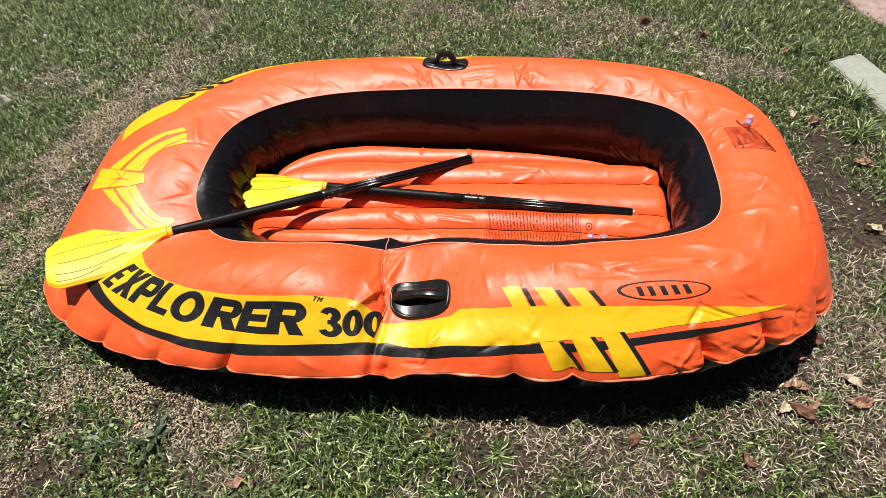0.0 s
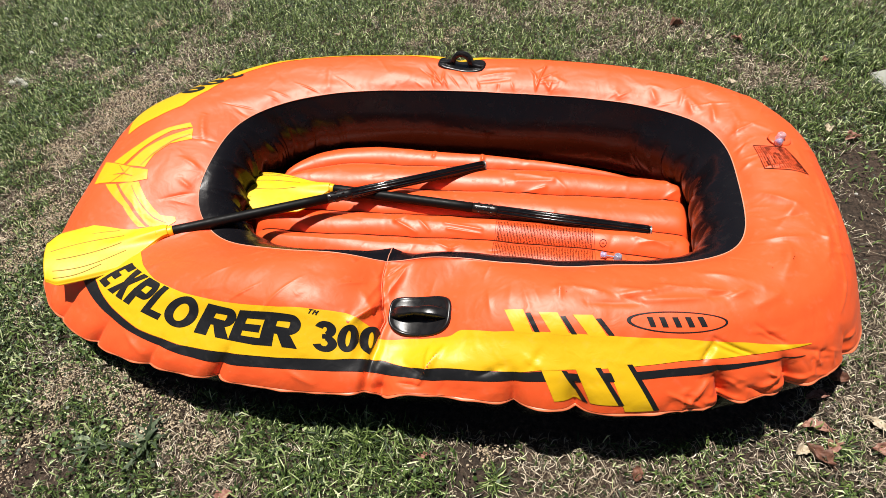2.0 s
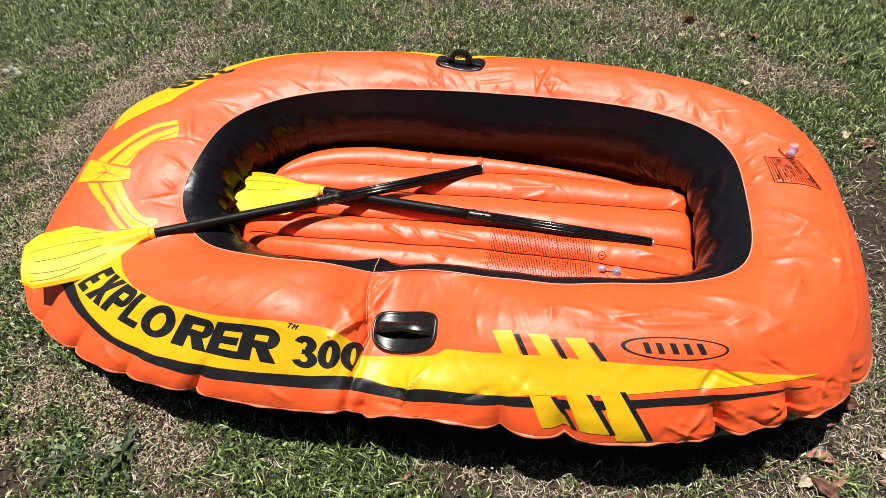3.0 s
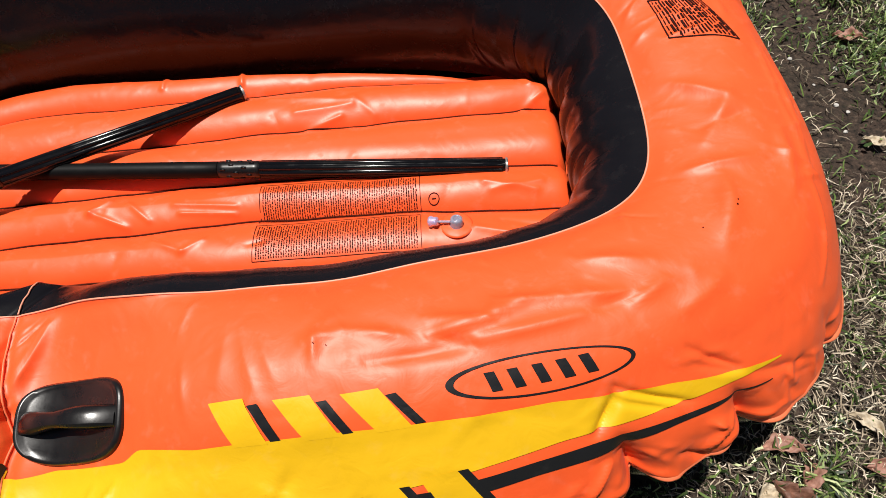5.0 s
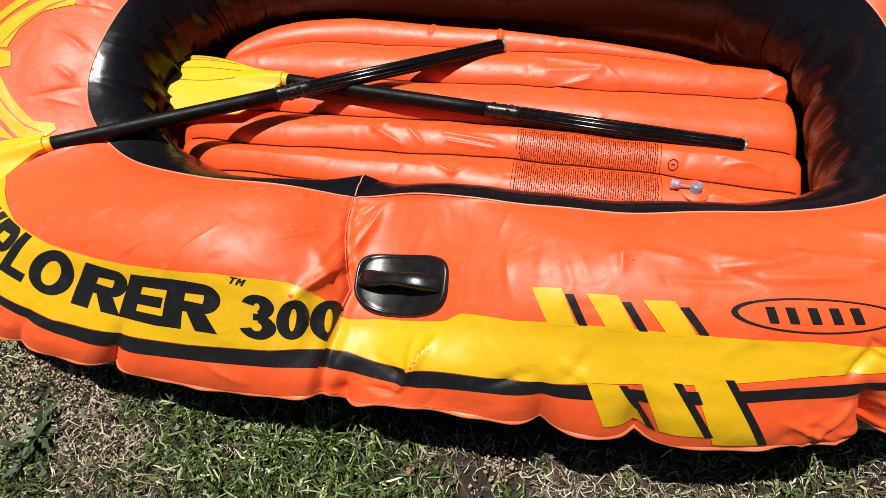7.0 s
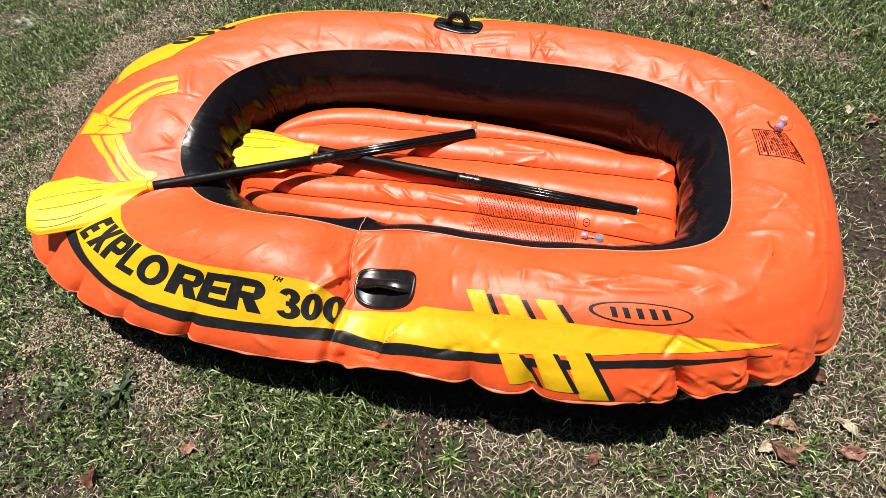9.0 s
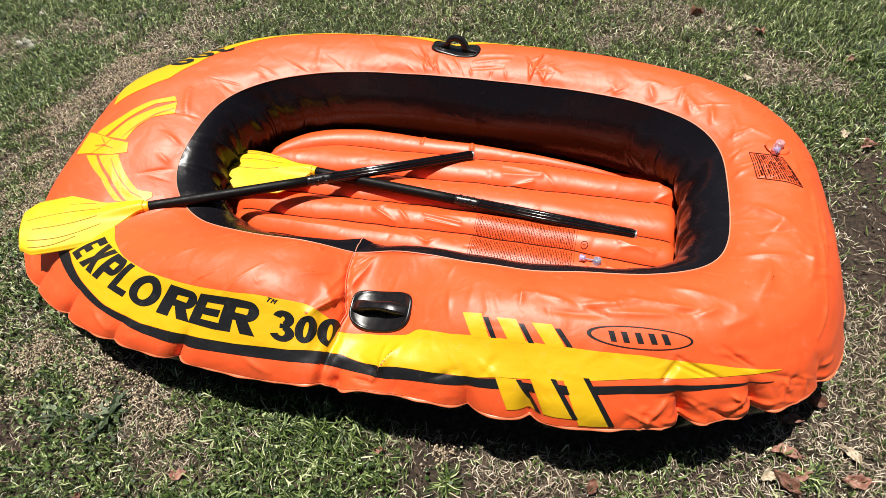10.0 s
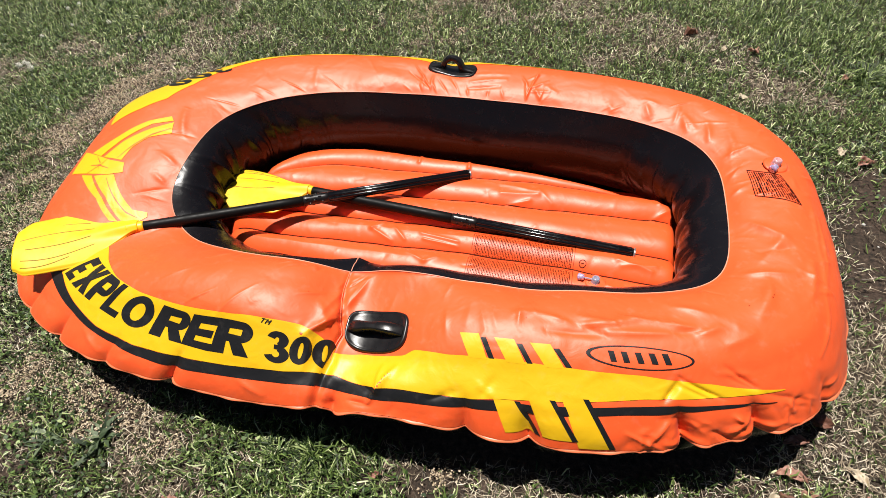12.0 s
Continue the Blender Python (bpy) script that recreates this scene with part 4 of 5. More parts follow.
def over_skin(points, l0, a0):
    """The points moved up or down onto the plain skin near (l0, a0)."""
    l, a = np.full(points.shape[:-1], float(l0)), np.full(points.shape[:-1], float(a0))
    for _ in range(12):
        p = base(l, a)
        gap = points[..., :2] - p[..., :2]
        dl, da = (base(l + 0.004, a) - p)[..., :2] / 0.004, (base(l, a + 0.01) - p)[..., :2] / 0.01
        det = dl[..., 0] * da[..., 1] - dl[..., 1] * da[..., 0]
        l = l + np.clip((gap[..., 0] * da[..., 1] - gap[..., 1] * da[..., 0]) / det, -0.05, 0.05)
        a = np.clip(a + np.clip((dl[..., 0] * gap[..., 1] - dl[..., 1] * gap[..., 0]) / det, -0.1, 0.1), 0.02, 0.97)
    return base(l, a)


def oarlock(l0, a0, along, hw, upright):
    """A moulded pad welded to the tube, with an upright loop for an oar."""
    ob = new("oarlock")
    ob.parent = boat
    tagged(ob, "moulded black rubber oar loop on a pad")
    hl = 0.073
    reach = 0.064
    du, dv = base(l0 + 0.03, a0) - base(l0 - 0.03, a0), base(l0, a0 + 0.08) - base(l0, a0 - 0.08)
    up = np.cross(dv, du)
    up /= np.linalg.norm(up)
    along = np.array(along, float) - up * (up @ np.array(along, float))
    along /= np.linalg.norm(along)
    u, v = np.meshgrid(np.linspace(-1, 1, 40), np.linspace(-1, 1, 30), indexing="ij")
    r = np.maximum(np.abs(u), np.abs(v))
    f = r / np.maximum((np.abs(u) ** 3.4 + np.abs(v) ** 3.4) ** (1 / 3.4), 1e-6)
    run = (u * f * hl)[..., None] * along + (v * f * hw)[..., None] * np.cross(along, up)
    tall = 0.0075 - 0.006 * smooth(0.95, 1.0, r) - 0.0024 * smooth(0.90, 0.84, r) - 0.002 * r ** 2
    pad = over_skin(base(l0, a0) + run, l0, a0) + tall[..., None] * up
    sheet("pad", pad, RUBBER, ob, thick=0.006)
    mid = base(l0, a0) + up * 0.004
    rise = np.array((0, 0, 1.0)) * 0.75 + up * 0.5
    rise -= along * (rise @ along)
    rise /= np.linalg.norm(rise)
    # a flat strap that springs from the pad's two ends, with a rounded eye under its middle
    k = np.linspace(-1, 1, 61)
    far = np.abs(k * reach)
    if upright:
        crown = np.maximum(0.047 * np.sqrt(np.clip(1 - (far / 0.034) ** 2, 0, 1)), 0.024 * np.exp(-np.clip(far - 0.024, 0, 1) / 0.016)) + 0.001
        eye = 0.037 * np.sqrt(np.clip(1 - (far / 0.022) ** 2, 0, 1)) - 0.004
    else:
        crown = 0.030 * np.clip(1 - np.abs(k) ** 2.6, 0, 1) + 0.002
        eye = 0.022 * np.sqrt(np.clip(1 - (far / 0.040) ** 2, 0, 1)) - 0.004
    wide = 0.0115 - 0.003 * np.exp(-(k / 0.35) ** 2)
    deep = np.cross(along, rise)
    spine = over_skin(mid + (k * reach)[:, None] * along, l0, a0) + up * 0.004
    ring_of = [(0.7, crown - 0.0015), (1, crown - 0.004), (1, eye + 0.002), (0.8, eye), (-0.8, eye), (-1, eye + 0.002), (-1, crown - 0.004), (-0.7, crown - 0.0015), (0, crown), (0.7, crown - 0.0015)]
    loop = np.stack([spine + np.maximum(h, -0.004)[:, None] * rise + (w * wide)[:, None] * deep for w, h in ring_of], 1)
    sheet("loop", loop, RUBBER, ob)
    return ob


oarlock(0.026, 0.362, (0.144, 0.000, 0.022), 0.046, False)
oarlock(-2.755, 0.275, (0.153, -0.013, 0.02), 0.030, True)

# tow lug at the bow end of the weld
bm = bmesh.new()
bmesh.ops.create_cube(bm, size=1.0, matrix=Matrix.Translation((-1.100, 1.535, 0.122)) @ Matrix.Rotation(radians(-6), 4, "Y") @ Matrix.Diagonal((0.062, 0.036, 0.009, 1)))
bmesh.ops.bevel(bm, geom=[e for e in bm.edges if abs((e.verts[0].co - e.verts[1].co).z) > 0.006], offset=0.012, segments=4, affect="EDGES")
bmesh.ops.bevel(bm, geom=bm.edges[:], offset=0.0015, segments=2, affect="EDGES")
part("tow_lug", bm, RUBBER, boat, "black rubber tow lug")


# ---- oars ----
def rod(name, a, b, radius, material, parent, label="", steps=8):
    p = np.linspace(a, b, steps)
    d = (p[-1] - p[0]) / np.linalg.norm(p[-1] - p[0])
    soft = min(0.0015, radius * 0.3)
    p = np.vstack([p[0], p[0] + d * 1e-5, p[0] + d * soft, p[1:-1], p[-1] - d * soft, p[-1] - d * 1e-5, p[-1]])
    r = np.full(len(p), float(radius))
    r[0] = r[-1] = radius * 0.02
    r[1] = r[-2] = radius - soft
    return sheet(name, tube_grid(p, r, 20), material, parent, label=label)


def oar(root, end, tip, flat_side, lead, late, label):
    """A two-piece oar: blade, lower shaft, sleeve, upper shaft with a pale end ring."""
    root, end, tip = (np.array(v, float) for v in (root, end, tip))
    ob = new("oar")
    tagged(ob, label, "oar", "oars of the dinghy")
    d = (root - end) / np.linalg.norm(root - end)
    rod("upper_shaft", end, end + d * 0.405, 0.0128, GLOSSY_TUBE, ob, "glossy black ribbed tube")
    for k in range(8):
        t = 2 * np.pi * (k + 0.3) / 8
        s1 = np.cross(d, (0, 0, 1))
        s1 /= np.linalg.norm(s1)
        off = (s1 * math.cos(t) + np.cross(d, s1) * math.sin(t)) * 0.0104
        rod("rib", end + d * 0.006 + off, end + d * 0.402 + off, 0.0044, GLOSSY_TUBE, ob, steps=3)
    rod("end_ring", end - d * 0.0015, end + d * 0.003, 0.0145, END_RING, ob, "pale end ring")
    sleeve = rod("sleeve", end + d * 0.402, end + d * 0.470, 0.0142, RUBBER, ob, "black joint sleeve")
    for k in range(22):
        t, at = 2.4 * k, end + d * (0.408 + 0.0026 * k)
        s1 = np.cross(d, (0, 0, 1))
        s1 /= np.linalg.norm(s1)
        off = (s1 * math.cos(t) + np.cross(d, s1) * math.sin(t)) * 0.0138
        rod("knurl", at + off - d * 0.004, at + off + d * 0.004, 0.0021, GLOSSY_TUBE, sleeve, steps=3)
    rod("lower_shaft", end + d * 0.470, root + d * 0.02, 0.0137, MATTE_TUBE, ob)
    # blade
    axis = tip - root
    long = np.linalg.norm(axis)
    axis /= long
    side = np.cross(axis, np.array(flat_side, float))
    side /= np.linalg.norm(side)
    up = np.cross(side, axis)
    up = up if up[2] > 0 else -up
    u, v = np.meshgrid(np.linspace(0, 1, 110), np.linspace(-1, 1, 70), indexing="ij")
    half = 0.0155 + np.where(v * lead > 0, 0.078, 0.066) * np.where(v * lead > 0, smooth(-0.04, 0.30, u), smooth(0.0, late, u)) - 0.006 * smooth(0.4, 1.0, u)
    half = half * np.sqrt(np.clip(1 - smooth(0.86, 1.0, u) ** 2 * 0.42, 0, 1))
    height = 0.013 * np.exp(-(v * half / 0.016) ** 2) * (1 - smooth(0.0, 0.65, u)) + 0.004 * smooth(0.97, 0.9, np.abs(v))
    w = v * half
    bend = 0.012 * (v ** 2) * smooth(0.2, 0.8, u)
    g = root + (u * long)[..., None] * axis + w[..., None] * side + (height - bend)[..., None] * up
    blade = sheet("blade", g, YELLOW_PLASTIC, ob, label="ribbed yellow plastic blade", thick=0.0035)
    # thin dark tubes on the blade paint the shade of its grooves
    for off, lean_, u0, u1 in ((-.052, .010, .55, .93), (-.030, .016, .35, .93), (-.006, .006, .38, .9), (.016, -.010, .36, .95), (.038, -.014, .40, .95), (.054, -.008, .60, .93)):
        t = np.linspace(u0, u1, 30)
        across_ = off - lean_ * np.sin((t - u0) / (u1 - u0) * 2.6)
        hw = np.interp(t, u[:, 0], half.min(1))
        vv = np.clip(across_ / hw, -0.95, 0.95)
        lift = np.interp(t, u[:, 0], height[:, 35]) * np.exp(-(across_ / 0.016) ** 2) + 0.004 * (1 - np.exp(-(across_ / 0.016) ** 2)) - 0.012 * vv ** 2 * smooth(0.2, 0.8, t)
        sheet("groove_shade_line", tube_grid(root + (t * long)[:, None] * axis + across_[:, None] * side + lift[:, None] * up, 0.0011, 6), GROOVE_SHADE, blade)
    rod("socket", root + d * -0.012, root + d * 0.030, 0.0146, YELLOW_PLASTIC, ob)
    return ob


oar((-0.657, 1.252, 0.233), (0.100, 1.686, 0.142), (-0.915, 1.115, 0.246), (0.05, -0.12, 1), 1, 0.46, "black oar with a ribbed yellow blade, propped over the soft tube")
oar((-0.322, 1.521, 0.163), (0.559, 1.478, 0.134), (-0.584, 1.503, 0.164), (0, 0.0, 1), -1, 0.85, "black oar with a ribbed yellow blade lying on the floor")


# ---- lawn ----
leafy = np.random.default_rng(21)
DRY = [(-0.34, 2.83, .32), (-1.17, 2.22, .20), (-1.34, 2.02, .22), (-1.36, 1.51, .26), (-0.81, .88, .17), (-0.95, .97, .10), (-0.90, .72, .13), (-0.50, .86, .13),
       (-1.60, 2.68, .14), (0.30, 2.90, .16), (1.16, 1.54, .18), (1.11, 1.30, .20), (0.96, 1.03, .18), (1.09, 1.04, .20), (0.61, .83, .20), (0.30, .86, .10)]
BARE = [(1.20, 1.74, .14), (1.22, 1.57, .11), (1.26, 1.96, .10), (-0.84, .70, .08), (-0.62, .93, .09), (0.20, .84, .08)]
LUSH = [(1.18, 2.98, .22), (-1.95, 2.75, .5), (-1.0, 2.95, .35), (1.38, 2.70, .32), (-1.25, .95, .25), (-0.25, .66, .25), (-0.04, .82, .18), (-1.68, 1.85, .25)]


def pool(spots, x, y):
    return sum(np.exp(-((x - a) ** 2 + (y - b) ** 2) / (r * r)) for a, b, r in spots)


ripples = [(leafy.normal(0, 5), leafy.normal(0, 5), leafy.uniform(0, 6.3)) for _ in range(14)] + [(leafy.normal(0, 14), leafy.normal(0, 14), leafy.uniform(0, 6.3)) for _ in range(10)]
specks = [(leafy.normal(0, 38), leafy.normal(0, 38), leafy.uniform(0, 6.3)) for _ in range(14)]


def dryness(x, y):
    n = sum(np.sin(a * x + b * y + c) for a, b, c in ripples) * 0.13
    return np.clip(0.06 + 1.55 * n + sum(np.sin(a * x + b * y + c) for a, b, c in specks) * 0.13 + 0.90 * pool(DRY, x, y) + 0.5 * pool(BARE, x, y) - 0.95 * pool(LUSH, x, y), 0, 1)


PALE = [(-1.61, 2.68, .09), (-1.36, 2.10, .11), (-1.29, 2.19, .10), (-1.36, 1.97, .12), (-1.25, 2.31, .07), (-1.61, 1.71, .12), (-1.28, 1.28, .09), (-1.29, 1.40, .10), (-1.43, 1.75, .08), (-1.33, 1.52, .11),
        (-0.85, .91, .08), (-0.90, .88, .08), (-0.70, .92, .07), (-0.55, .89, .06), (-0.63, .86, .07), (-0.44, .80, .06), (-0.90, .70, .10), (-1.15, 1.12, .07), (0.18, .88, .05), (-0.17, 2.69, .10), (-0.38, 2.85, .12), (-1.75, 2.2, .07), (-1.55, 2.25, .06)]


def paleness(x, y):
    """Where the thatch is worn through to pale crumbly soil."""
    return np.clip(pool(PALE, x, y) * (1.3 + 0.30 * sum(np.sin(a * x + b * y + c) for a, b, c in specks)) - 0.45, 0, 1)


def paved(x, y):
    """The ground that the concrete edging and the flagstone cover."""
    along, over = (x - 1.49) * 0.245 - (y - 2.49) * 0.969, (x - 1.49) * 0.969 + (y - 2.49) * 0.245
    return ((along > -0.02) & (along < 0.66) & (np.abs(over) < 0.072)) | (np.hypot((x - 1.93) / 0.25, (y - 2.95) / 0.27) < 1)


def strewn(count, keep):
    """Places on the lawn, off the ground that the dinghy covers."""
    x, y = leafy.uniform(-2.85, 2.05, count), leafy.uniform(0.40, 3.45, count)
    edge = np.minimum(np.minimum(x + 2.85, 2.05 - x), np.minimum(y - 0.40, 3.45 - y))
    inside = np.abs((x + 0.04) / 1.02) ** 3.2 + np.abs((y - 1.505) / 0.575) ** 3.2 < 1
    ok = ~inside & ~paved(x, y) & (leafy.uniform(0, 1, count) < keep(x, y) * smooth(0.0, 0.22, edge))
    return x[ok], y[ok]


def blades(name, x, y, long, wide, rise, material, label, curl=0.35, base_z=0.0):
    """Many narrow curved blades in one mesh."""
    n = len(x)
    turn = leafy.uniform(0, 2 * np.pi, n)
    d = np.stack([np.cos(turn), np.sin(turn)], 1)
    s = np.stack([-d[:, 1], d[:, 0]], 1)
    roll = leafy.uniform(-0.6, 0.6, n)
    root = np.stack([x, y, base_z * leafy.uniform(0, 1, n)], 1)
    up = np.sin(rise) * long
    fore = np.cos(rise) * long

    def at(t, lift):
        return root + np.c_[d * (fore * t)[:, None], up * lift]

    half = np.c_[s * (wide / 2 * np.cos(roll))[:, None], wide / 2 * np.sin(roll)]
    bow = s * (leafy.normal(0, 0.13, n) * long)[:, None]
    mid, tip = at(0.55, 0.72) + np.c_[bow, np.zeros(n)], at(1.0, 1.0 - curl * leafy.uniform(0, 1, n))
    v = np.stack([root - half * 0.8, root + half * 0.8, mid - half, mid + half, tip], 1).reshape(-1, 3)
    k = np.arange(n)[:, None] * 5
    loops = np.concatenate([k + [0, 1, 3, 2], k + [2, 3, 4]], 1).ravel()
    starts = (np.arange(n)[:, None] * 7 + [0, 4]).ravel()
    me = bpy.data.meshes.new(name)
    me.vertices.add(len(v))
    me.vertices.foreach_set("co", v.ravel())
    me.loops.add(len(loops))
    me.loops.foreach_set("vertex_index", loops.astype(np.int32))
    me.polygons.add(len(starts))
    me.polygons.foreach_set("loop_start", starts.astype(np.int32))
    me.update(calc_edges=True)
    ob = linked(name, me, material)
    return tagged(ob, label, "grass", kind="stuff")


x, y = strewn(380000, lambda x, y: (1 - 0.80 * dryness(x, y)) * (1 - 0.7 * paleness(x, y)) * (1 - 0.93 * np.clip(pool(BARE, x, y), 0, 1)))
n = len(x)
lush = np.clip(pool(LUSH, x, y), 0, 1)
blades("lawn_grass", x, y, leafy.uniform(0.011, 0.036, n) * (1 + 0.45 * lush), leafy.uniform(0.0016, 0.0039, n), leafy.uniform(0.10, 1.30, n), GRASS,
       "short patchy green lawn grass in hard sunlight", 0.5, 0.010)
x, y = strewn(480000, lambda x, y: (0.035 + 0.83 * np.maximum(dryness(x, y), 0.8 * paleness(x, y))) * (1 - 0.90 * np.clip(1.2 * pool(BARE, x, y), 0, 1)))
n = len(x)
blades("dry_grass", x, y, leafy.uniform(0.008, 0.034, n), leafy.uniform(0.0009, 0.0024, n), leafy.uniform(-0.05, 0.80, n), STRAW,
       "pale dead grass and straw matted on soil", 0.8, 0.010)
x, y = strewn(2600, lambda x, y: 0.2 + 0.5 * dryness(x, y))
n = len(x)
blades("long_straw", x, y, leafy.uniform(0.025, 0.06, n), leafy.uniform(0.0015, 0.0032, n), leafy.uniform(0.05, 0.4, n), STRAW, "long pale dry grass stalks", 0.9, 0.010)

# the lawn goes on, coarser, round about
for name, count, long, wide, rise, material, label in (("outer_lawn_grass", 230000, .062, .015, 0.9, GRASS, "patchy green lawn around the dinghy"),
                                                       ("outer_dry_grass", 130000, .048, .011, .5, STRAW, "pale dead grass in the lawn around the dinghy")):
    x, y = leafy.normal(-0.4, 3.3, count), leafy.normal(1.9, 3.0, count)
    edge = np.maximum(np.maximum(-2.65 - x, x - 1.85), np.maximum(0.55 - y, y - 3.25))
    ok = (leafy.uniform(0, 1, count) < smooth(0.0, 0.25, edge)) & ~paved(x, y)
    ok &= np.abs(x - 0.3) + np.abs(y - 0.55) > 0.5
    ok &= leafy.uniform(0, 1, count) < (np.clip(1.1 - dryness(x, y), 0, 1) if material is GRASS else 0.15 + 0.85 * dryness(x, y))
    x, y = x[ok], y[ok]
    n = len(x)
    blades(name, x, y, leafy.uniform(0.5, 1, n) * long, leafy.uniform(0.5, 1, n) * wide, leafy.uniform(0.05, rise, n), material, label, 0.6)


def rosettes(name, x, y, size, material, label):
    """Small round leaves lying flat, in one mesh."""
    n = len(x)
    t = np.linspace(0, 2 * np.pi, 7)[:-1]
    tilt = leafy.normal(0, 0.45, (n, 2))
    px, py = np.cos(t)[None] * size[:, None], np.sin(t)[None] * size[:, None] * leafy.uniform(0.6, 1, n)[:, None]
    a = leafy.uniform(0, 6.3, n)[:, None]
    qx, qy = px * np.cos(a) - py * np.sin(a), px * np.sin(a) + py * np.cos(a)
    z = leafy.uniform(0.006, 0.026, n)[:, None] + qx * tilt[:, :1] + qy * tilt[:, 1:]
    v = np.stack([x[:, None] + qx, y[:, None] + qy, z], -1).reshape(-1, 3)
    me = bpy.data.meshes.new(name)
    me.from_pydata(v.tolist(), [], np.arange(n * 6).reshape(n, 6).tolist())
    return tagged(linked(name, me, material), label, "weed", kind="stuff")


CLOVER_AT = [(-1.2, 1.0, .3), (-0.25, .66, .25), (-1.72, 2.25, .4), (-1.85, 2.95, .4), (-0.82, 3.05, .3), (-0.75, .74, .15), (0.22, .74, .12)]
x, y = strewn(150000, lambda x, y: np.clip(0.12 + 0.9 * pool(CLOVER_AT, x, y), 0, 1) * (1 - 0.9 * dryness(x, y)))
rosettes("clover", x, y, leafy.uniform(0.0022, 0.0058, len(x)), CLOVER, "small round clover leaves among the grass")

x, y = strewn(900000, lambda x, y: 0.80 * paleness(x, y))
rosettes("soil_crumbs", x, y, leafy.uniform(0.0009, 0.0027, len(x)) * leafy.uniform(0.6, 1.3, len(x)), CRUMBS, "pale crumbs of dry bare soil")


def tuft(at, count, long, wide, rise, material, label):
    """One clump of blades that spring from a point."""
    ob = blades("weed_clump", leafy.normal(0, 0.008, count), leafy.normal(0, 0.008, count), leafy.uniform(0.5, 1, count) * long,
                leafy.uniform(0.6, 1.1, count) * wide, leafy.uniform(*rise, count), material, label, 0.6)
    ob.location = (*at, 0.004)
    ob["kind"] = ""
    del ob["kind"]
    return tagged(ob, label, "weed", "weeds in the lawn")


for at, count, long, wide, rise, mat_, label in (
        ((-0.586, .80), 40, .075, .0100, (.10, .7), WEED, "grey-green broad-bladed weed flat on the lawn"),
        ((-0.09, .88), 120, .085, .0030, (.2, 1.2), GRASS, "tuft of long thin green grass"),
        ((-0.17, .86), 70, .07, .0030, (.15, 1.0), GRASS, "tuft of long thin green grass"),
        ((-0.72, .775), 26, .066, .0080, (.1, .6), WEED, "grey-green broad-bladed weed flat on the lawn"),
        ((0.94, 1.0), 70, .06, .0034, (.15, .9), GRASS, "tuft of long thin green grass"),
        ((0.22, .83), 50, .06, .0030, (.15, .8), GRASS, "tuft of long thin green grass"),
        ((1.36, 2.56), 130, .12, .0034, (.15, .8), GRASS, "tuft of long thin green grass"),
        ((1.42, 2.22), 170, .12, .0036, (.15, .8), GRASS, "tuft of long thin green grass"),
        ((1.22, 2.54), 26, .13, .0042, (.05, .35), STRAW, "sprawling pale dry grass stems"),
        ((1.38, 2.02), 120, .10, .0034, (.2, .9), GRASS, "tuft of long thin green grass"),
        ((-1.09, 2.33), 60, .10, .0030, (.2, .9), GRASS, "tuft of long thin green grass"),
        ((-0.33, .60), 60, .07, .0032, (.2, .9), GRASS, "tuft of long thin green grass")):
    tuft(at, count, long, wide, rise, mat_, label)


# ---- clover flowers ----
def clover_flower(at, size):
    """A round head of pale florets on a short stalk."""
    ob = thing("clover_flower", (*at, 0), "small white clover flower head in green lawn", "flower", "clover flowers in the lawn")
    bm = bmesh.new()
    for k in range(34):
        z = 1 - 2 * (k + 0.5) / 34
        t = 2.39996 * k
        d = Vector((math.cos(t) * math.sqrt(1 - z * z), math.sin(t) * math.sqrt(1 - z * z), z))
        m = Matrix.Translation(d * size * 0.62 + Vector((0, 0, 0.022))) @ d.to_track_quat("Z", "Y").to_matrix().to_4x4() @ Matrix.Diagonal((size * 0.22, size * 0.22, size * 0.45, 1))
        bmesh.ops.create_cone(bm, segments=5, radius1=1, radius2=0.2, depth=2, matrix=m)
    part("head", bm, PETAL, ob, "white florets")
    sheet("stalk", tube_grid(np.array([(0.004, 0, 0), (0.001, 0, 0.010), (0, 0, 0.020)]), 0.0011, 6), CLOVER, ob)
    return ob


for at, size in (((-1.958, 2.161), .013), ((-1.950, 2.185), .011), ((-1.891, 2.153), .013), ((-1.925, 2.178), .011), ((-2.084, 2.649), .010), ((-2.06, 2.70), .010), ((-1.788, 2.554), .011), ((-2.032, 2.395), .009), ((-1.954, 2.507), .008)):
    clover_flower(at, size)


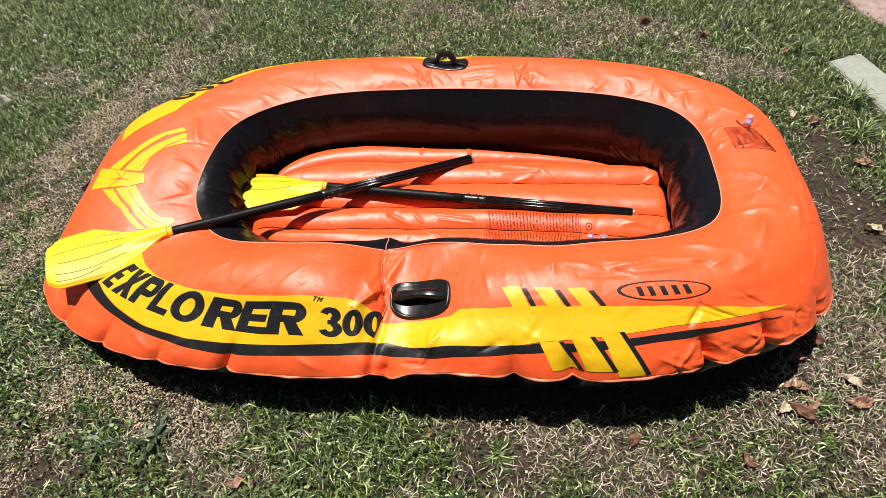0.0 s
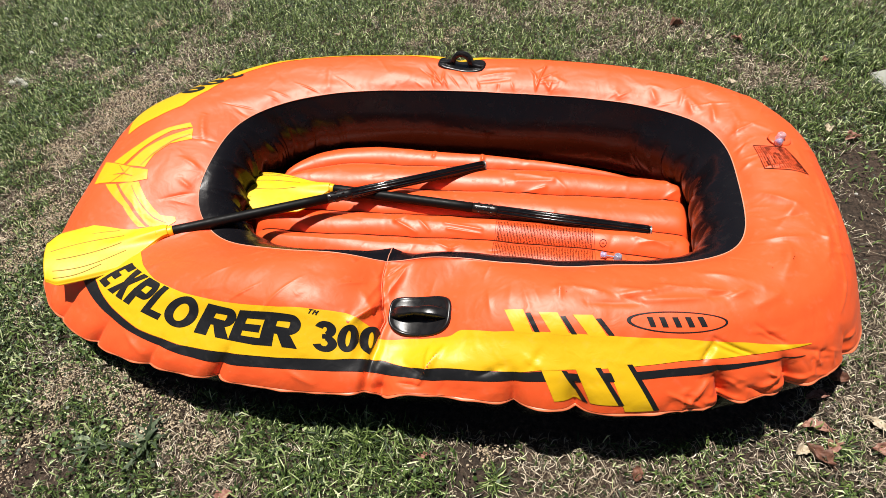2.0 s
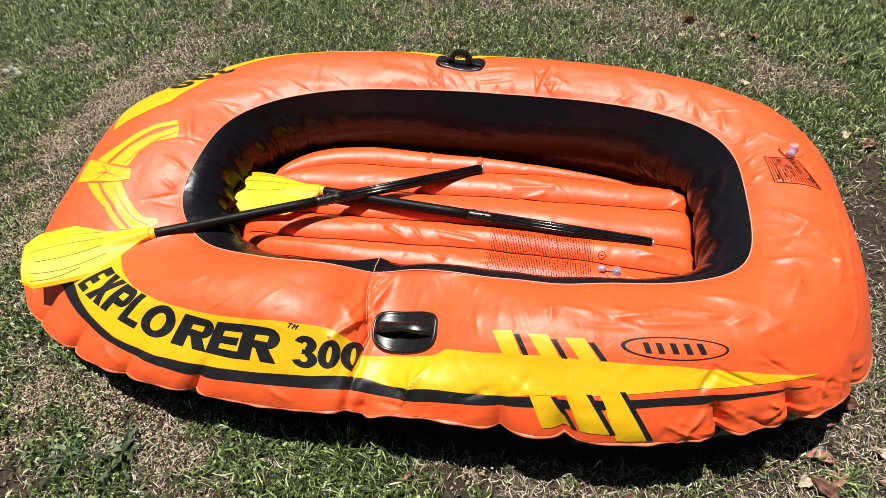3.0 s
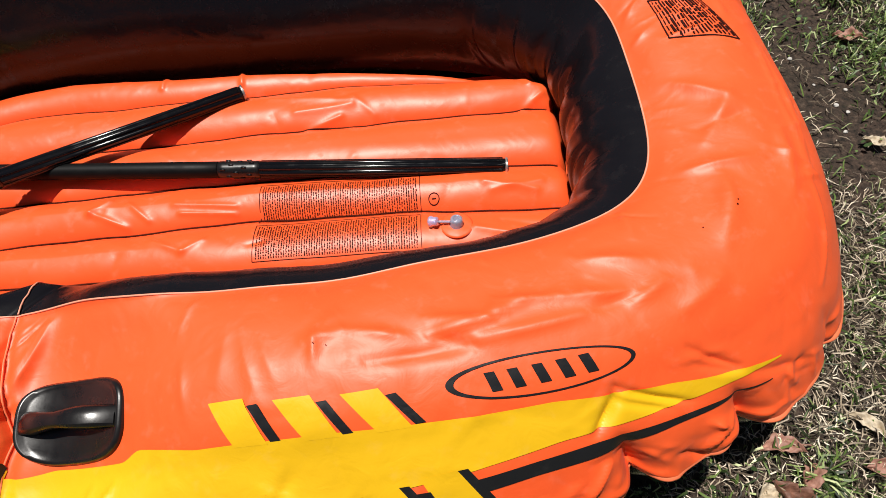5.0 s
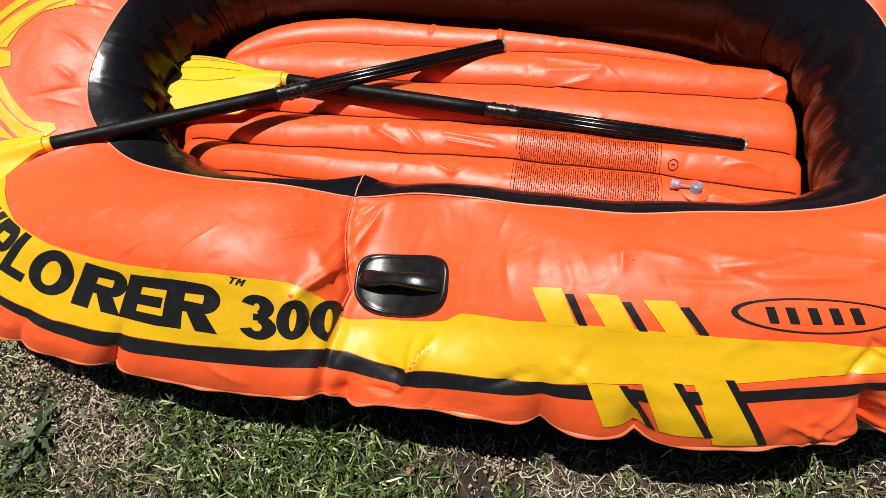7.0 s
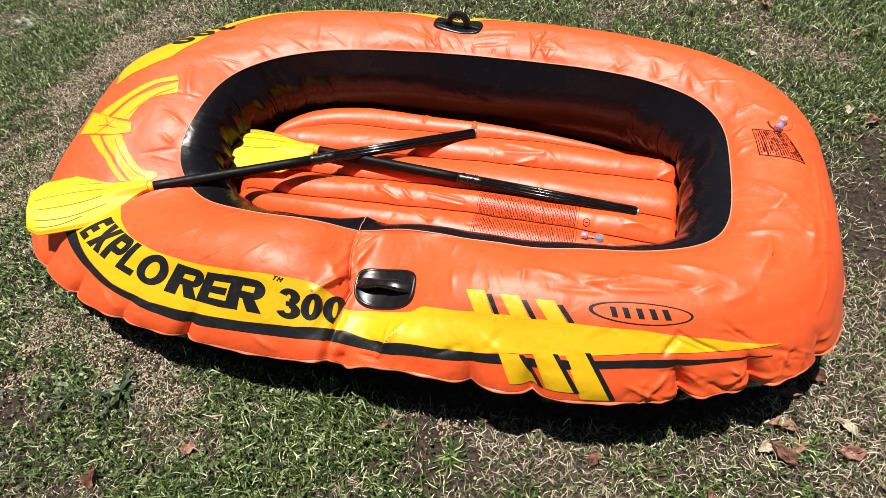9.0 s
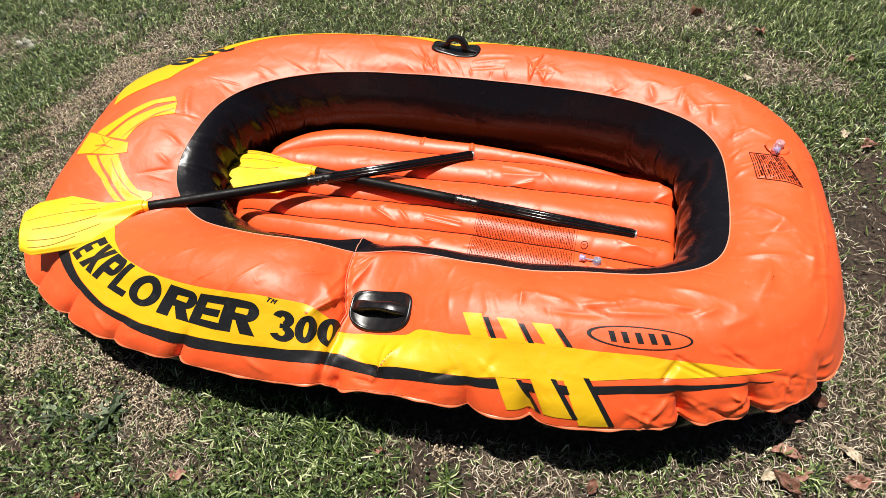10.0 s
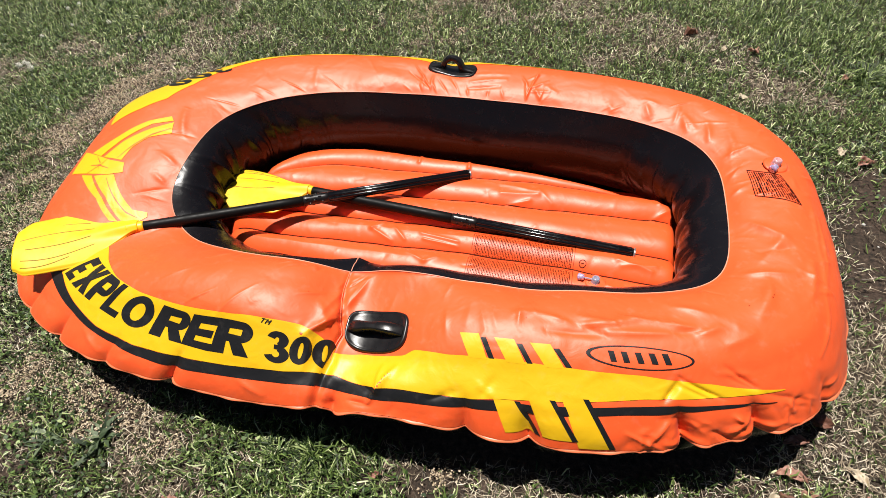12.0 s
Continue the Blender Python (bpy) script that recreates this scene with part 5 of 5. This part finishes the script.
# ---- fallen leaves and bits on the lawn ----
def fallen_leaf(at, long, wide, curl, turn, material, label, height=0.009):
    long, wide = long * 0.66, wide * 0.56
    u, v = np.meshgrid(np.linspace(0, 1, 14), np.linspace(-1, 1, 9), indexing="ij")
    p1, p2, p3 = leafy.uniform(0, 6.3, 3)
    half = wide * (np.sin(np.pi * np.clip(u, 0.001, 1)) ** leafy.uniform(0.6, 1.1)) * (1 + 0.16 * np.sin(17 * u + 3 * v + p1) + 0.12 * np.sin(31 * u - 2 * v + p2))
    z = curl * (v ** 2) * half * 1.5 + 0.25 * curl * long * (u - 0.5) ** 2 + 0.004 * np.sin(9 * u + 4 * v + p3) + 0.0025 * np.sin(16 * u - 5 * v + p1) + 0.3 * wide * np.abs(v + 0.3 * np.sin(p2)) * np.cos(p3) - 0.0015 * np.exp(-(v / 0.12) ** 2)
    z = z - z.min()
    g = np.stack([(u - 0.5) * long, v * half + long * 0.18 * np.sin(p1) * (u - 0.5) ** 2 * 4, z], -1)
    ob = new("fallen_leaf")
    tagged(ob, label, "leaf", "fallen leaves on the lawn")
    blade = sheet("blade", g, material, ob, thick=0.0006)
    stem = np.stack([np.linspace(0.46, 0.72, 6) * long, 0.01 * long * np.sin(np.linspace(0, 2, 6)), np.linspace(z[-1, 4], 0.002, 6)], 1)
    sheet("stalk", tube_grid(stem, np.linspace(0.0012, 0.0008, 6), 6), material, ob)
    ob.matrix_world = pose(*at, height, leafy.uniform(-12, 12), leafy.uniform(-12, 12), turn)
    return ob


BROWN_L, PALE_L, PINK_L = "curled brown dead leaf on the lawn", "pale bleached dead leaf on the lawn", "pinkish brown dead leaf lying among straw"
for at, long, wide, curl, turn, mat_, label in (
        ((0.77, 2.79), .085, .030, .9, 20, DEAD_LEAF, BROWN_L), ((0.89, 2.69), .060, .016, .4, 70, PALE_LEAF, PALE_L),
        ((1.0, 2.69), .075, .026, .8, 130, PINK_LEAF, PINK_L), ((0.64, 2.65), .050, .013, .5, 100, PALE_LEAF, PALE_L),
        ((-0.99, 2.88), .055, .018, .3, 10, PALE_LEAF, PALE_L), ((-0.66, 2.64), .050, .016, .3, 40, PALE_LEAF, PALE_L),
        ((1.28, 2.54), .055, .020, .7, 60, PINK_LEAF, PINK_L), ((0.93, 2.38), .055, .017, .3, 150, PALE_LEAF, PALE_L),
        ((0.52, .885), .050, .019, .6, 75, DEAD_LEAF, BROWN_L), ((0.90, 1.045), .095, .024, .5, -5, PINK_LEAF, PINK_L),
        ((0.92, 1.00), .070, .022, .7, 60, PINK_LEAF, PINK_L), ((0.89, .975), .095, .028, .8, -35, DEAD_LEAF, BROWN_L),
        ((0.86, .985), .060, .020, .4, 20, PALE_LEAF, PALE_L), ((1.03, 1.07), .080, .018, .4, -40, PALE_LEAF, PALE_L),
        ((0.97, 1.17), .090, .026, .9, -15, DEAD_LEAF, BROWN_L), ((0.92, 1.12), .075, .020, .5, 10, PINK_LEAF, PINK_L),
        ((1.03, 1.01), .080, .024, .6, 10, PINK_LEAF, PINK_L), ((0.75, .855), .060, .020, .6, -50, DEAD_LEAF, BROWN_L),
        ((-0.35, .71), .060, .020, .8, 15, PINK_LEAF, PINK_L), ((-0.53, .61), .075, .024, .8, 110, DEAD_LEAF, BROWN_L),
        ((-0.58, .92), .055, .010, .3, 80, PALE_LEAF, PALE_L), ((0.06, .86), .035, .012, .5, 20, PINK_LEAF, PINK_L),
        ((1.26, 1.57), .070, .020, .5, -30, PALE_LEAF, PALE_L), ((1.25, 2.08), .080, .026, .6, 20, PINK_LEAF, PINK_L),
        ((1.19, 2.12), .060, .020, .5, 80, PALE_LEAF, PALE_L), ((0.97, 1.42), .030, .010, .4, 10, PALE_LEAF, PALE_L),
        ((1.33, 1.86), .085, .024, .6, -20, PINK_LEAF, PINK_L), ((-1.42, 2.68), .05, .016, .4, 60, PALE_LEAF, PALE_L)):
    fallen_leaf(at, long, wide, curl, turn, mat_, label)


def pebble(at, size, material, label, name="pebble"):
    bm = bmesh.new()
    bmesh.ops.create_icosphere(bm, subdivisions=3, radius=size)
    for v in bm.verts:
        v.co *= 1 + 0.25 * noise.noise(v.co / size * 0.9 + Vector((at[0] * 9, at[1] * 9, 0)))
        v.co.z *= 0.6
    ob = part(name, bm, material)
    ob.location = (*at, size * 0.35)
    return tagged(ob, label, "pebble", "pebbles on the bare soil")


for at, size in (((1.24, 1.68), .005), ((1.255, 1.66), .004), ((1.22, 1.74), .003), ((1.275, 1.72), .004), ((1.20, 1.82), .005), ((1.23, 1.61), .004), ((1.28, 1.78), .006)):
    pebble(at, size, STONE, "small pale pebble on bare brown soil")

bm = bmesh.new()
bmesh.ops.create_cone(bm, cap_ends=True, segments=28, radius1=0.03, radius2=0.028, depth=0.014)
bmesh.ops.bevel(bm, geom=bm.edges[:], offset=0.002, segments=2, affect="EDGES")
cap = part("round_cap", bm, RUBBER)
cap.location = (-1.56, 2.45, 0.007)
tagged(cap, "small black round cap sunk in the lawn", "cap")


def slab(name, corners, thick, material, label):
    bm = bmesh.new()
    bottom = [bm.verts.new((*c, -0.03)) for c in corners]
    top = [bm.verts.new((*c, thick)) for c in corners]
    bm.faces.new(top)
    bm.faces.new(bottom[::-1])
    for i in range(len(corners)):
        bm.faces.new([bottom[i - 1], bottom[i], top[i], top[i - 1]])
    bmesh.ops.recalc_face_normals(bm, faces=bm.faces[:])
    bmesh.ops.bevel(bm, geom=bm.edges[:], offset=0.004, segments=3, affect="EDGES")
    return tagged(part(name, bm, material, flat=True), label, "paving slab")


slab("concrete_edging", [(1.415, 2.46), (1.55, 2.52), (1.72, 1.85), (1.575, 1.80)], 0.022, CONCRETE, "pale grey concrete edging slab sunk in the grass")
slab("stepping_stone", [(1.66, 3.02), (1.67, 2.84), (1.74, 2.72), (1.90, 2.66), (2.12, 2.74), (2.20, 2.98), (2.08, 3.20), (1.80, 3.24), (1.69, 3.14)], 0.02, FLAGSTONE,
     "pinkish worn flagstone in the grass")
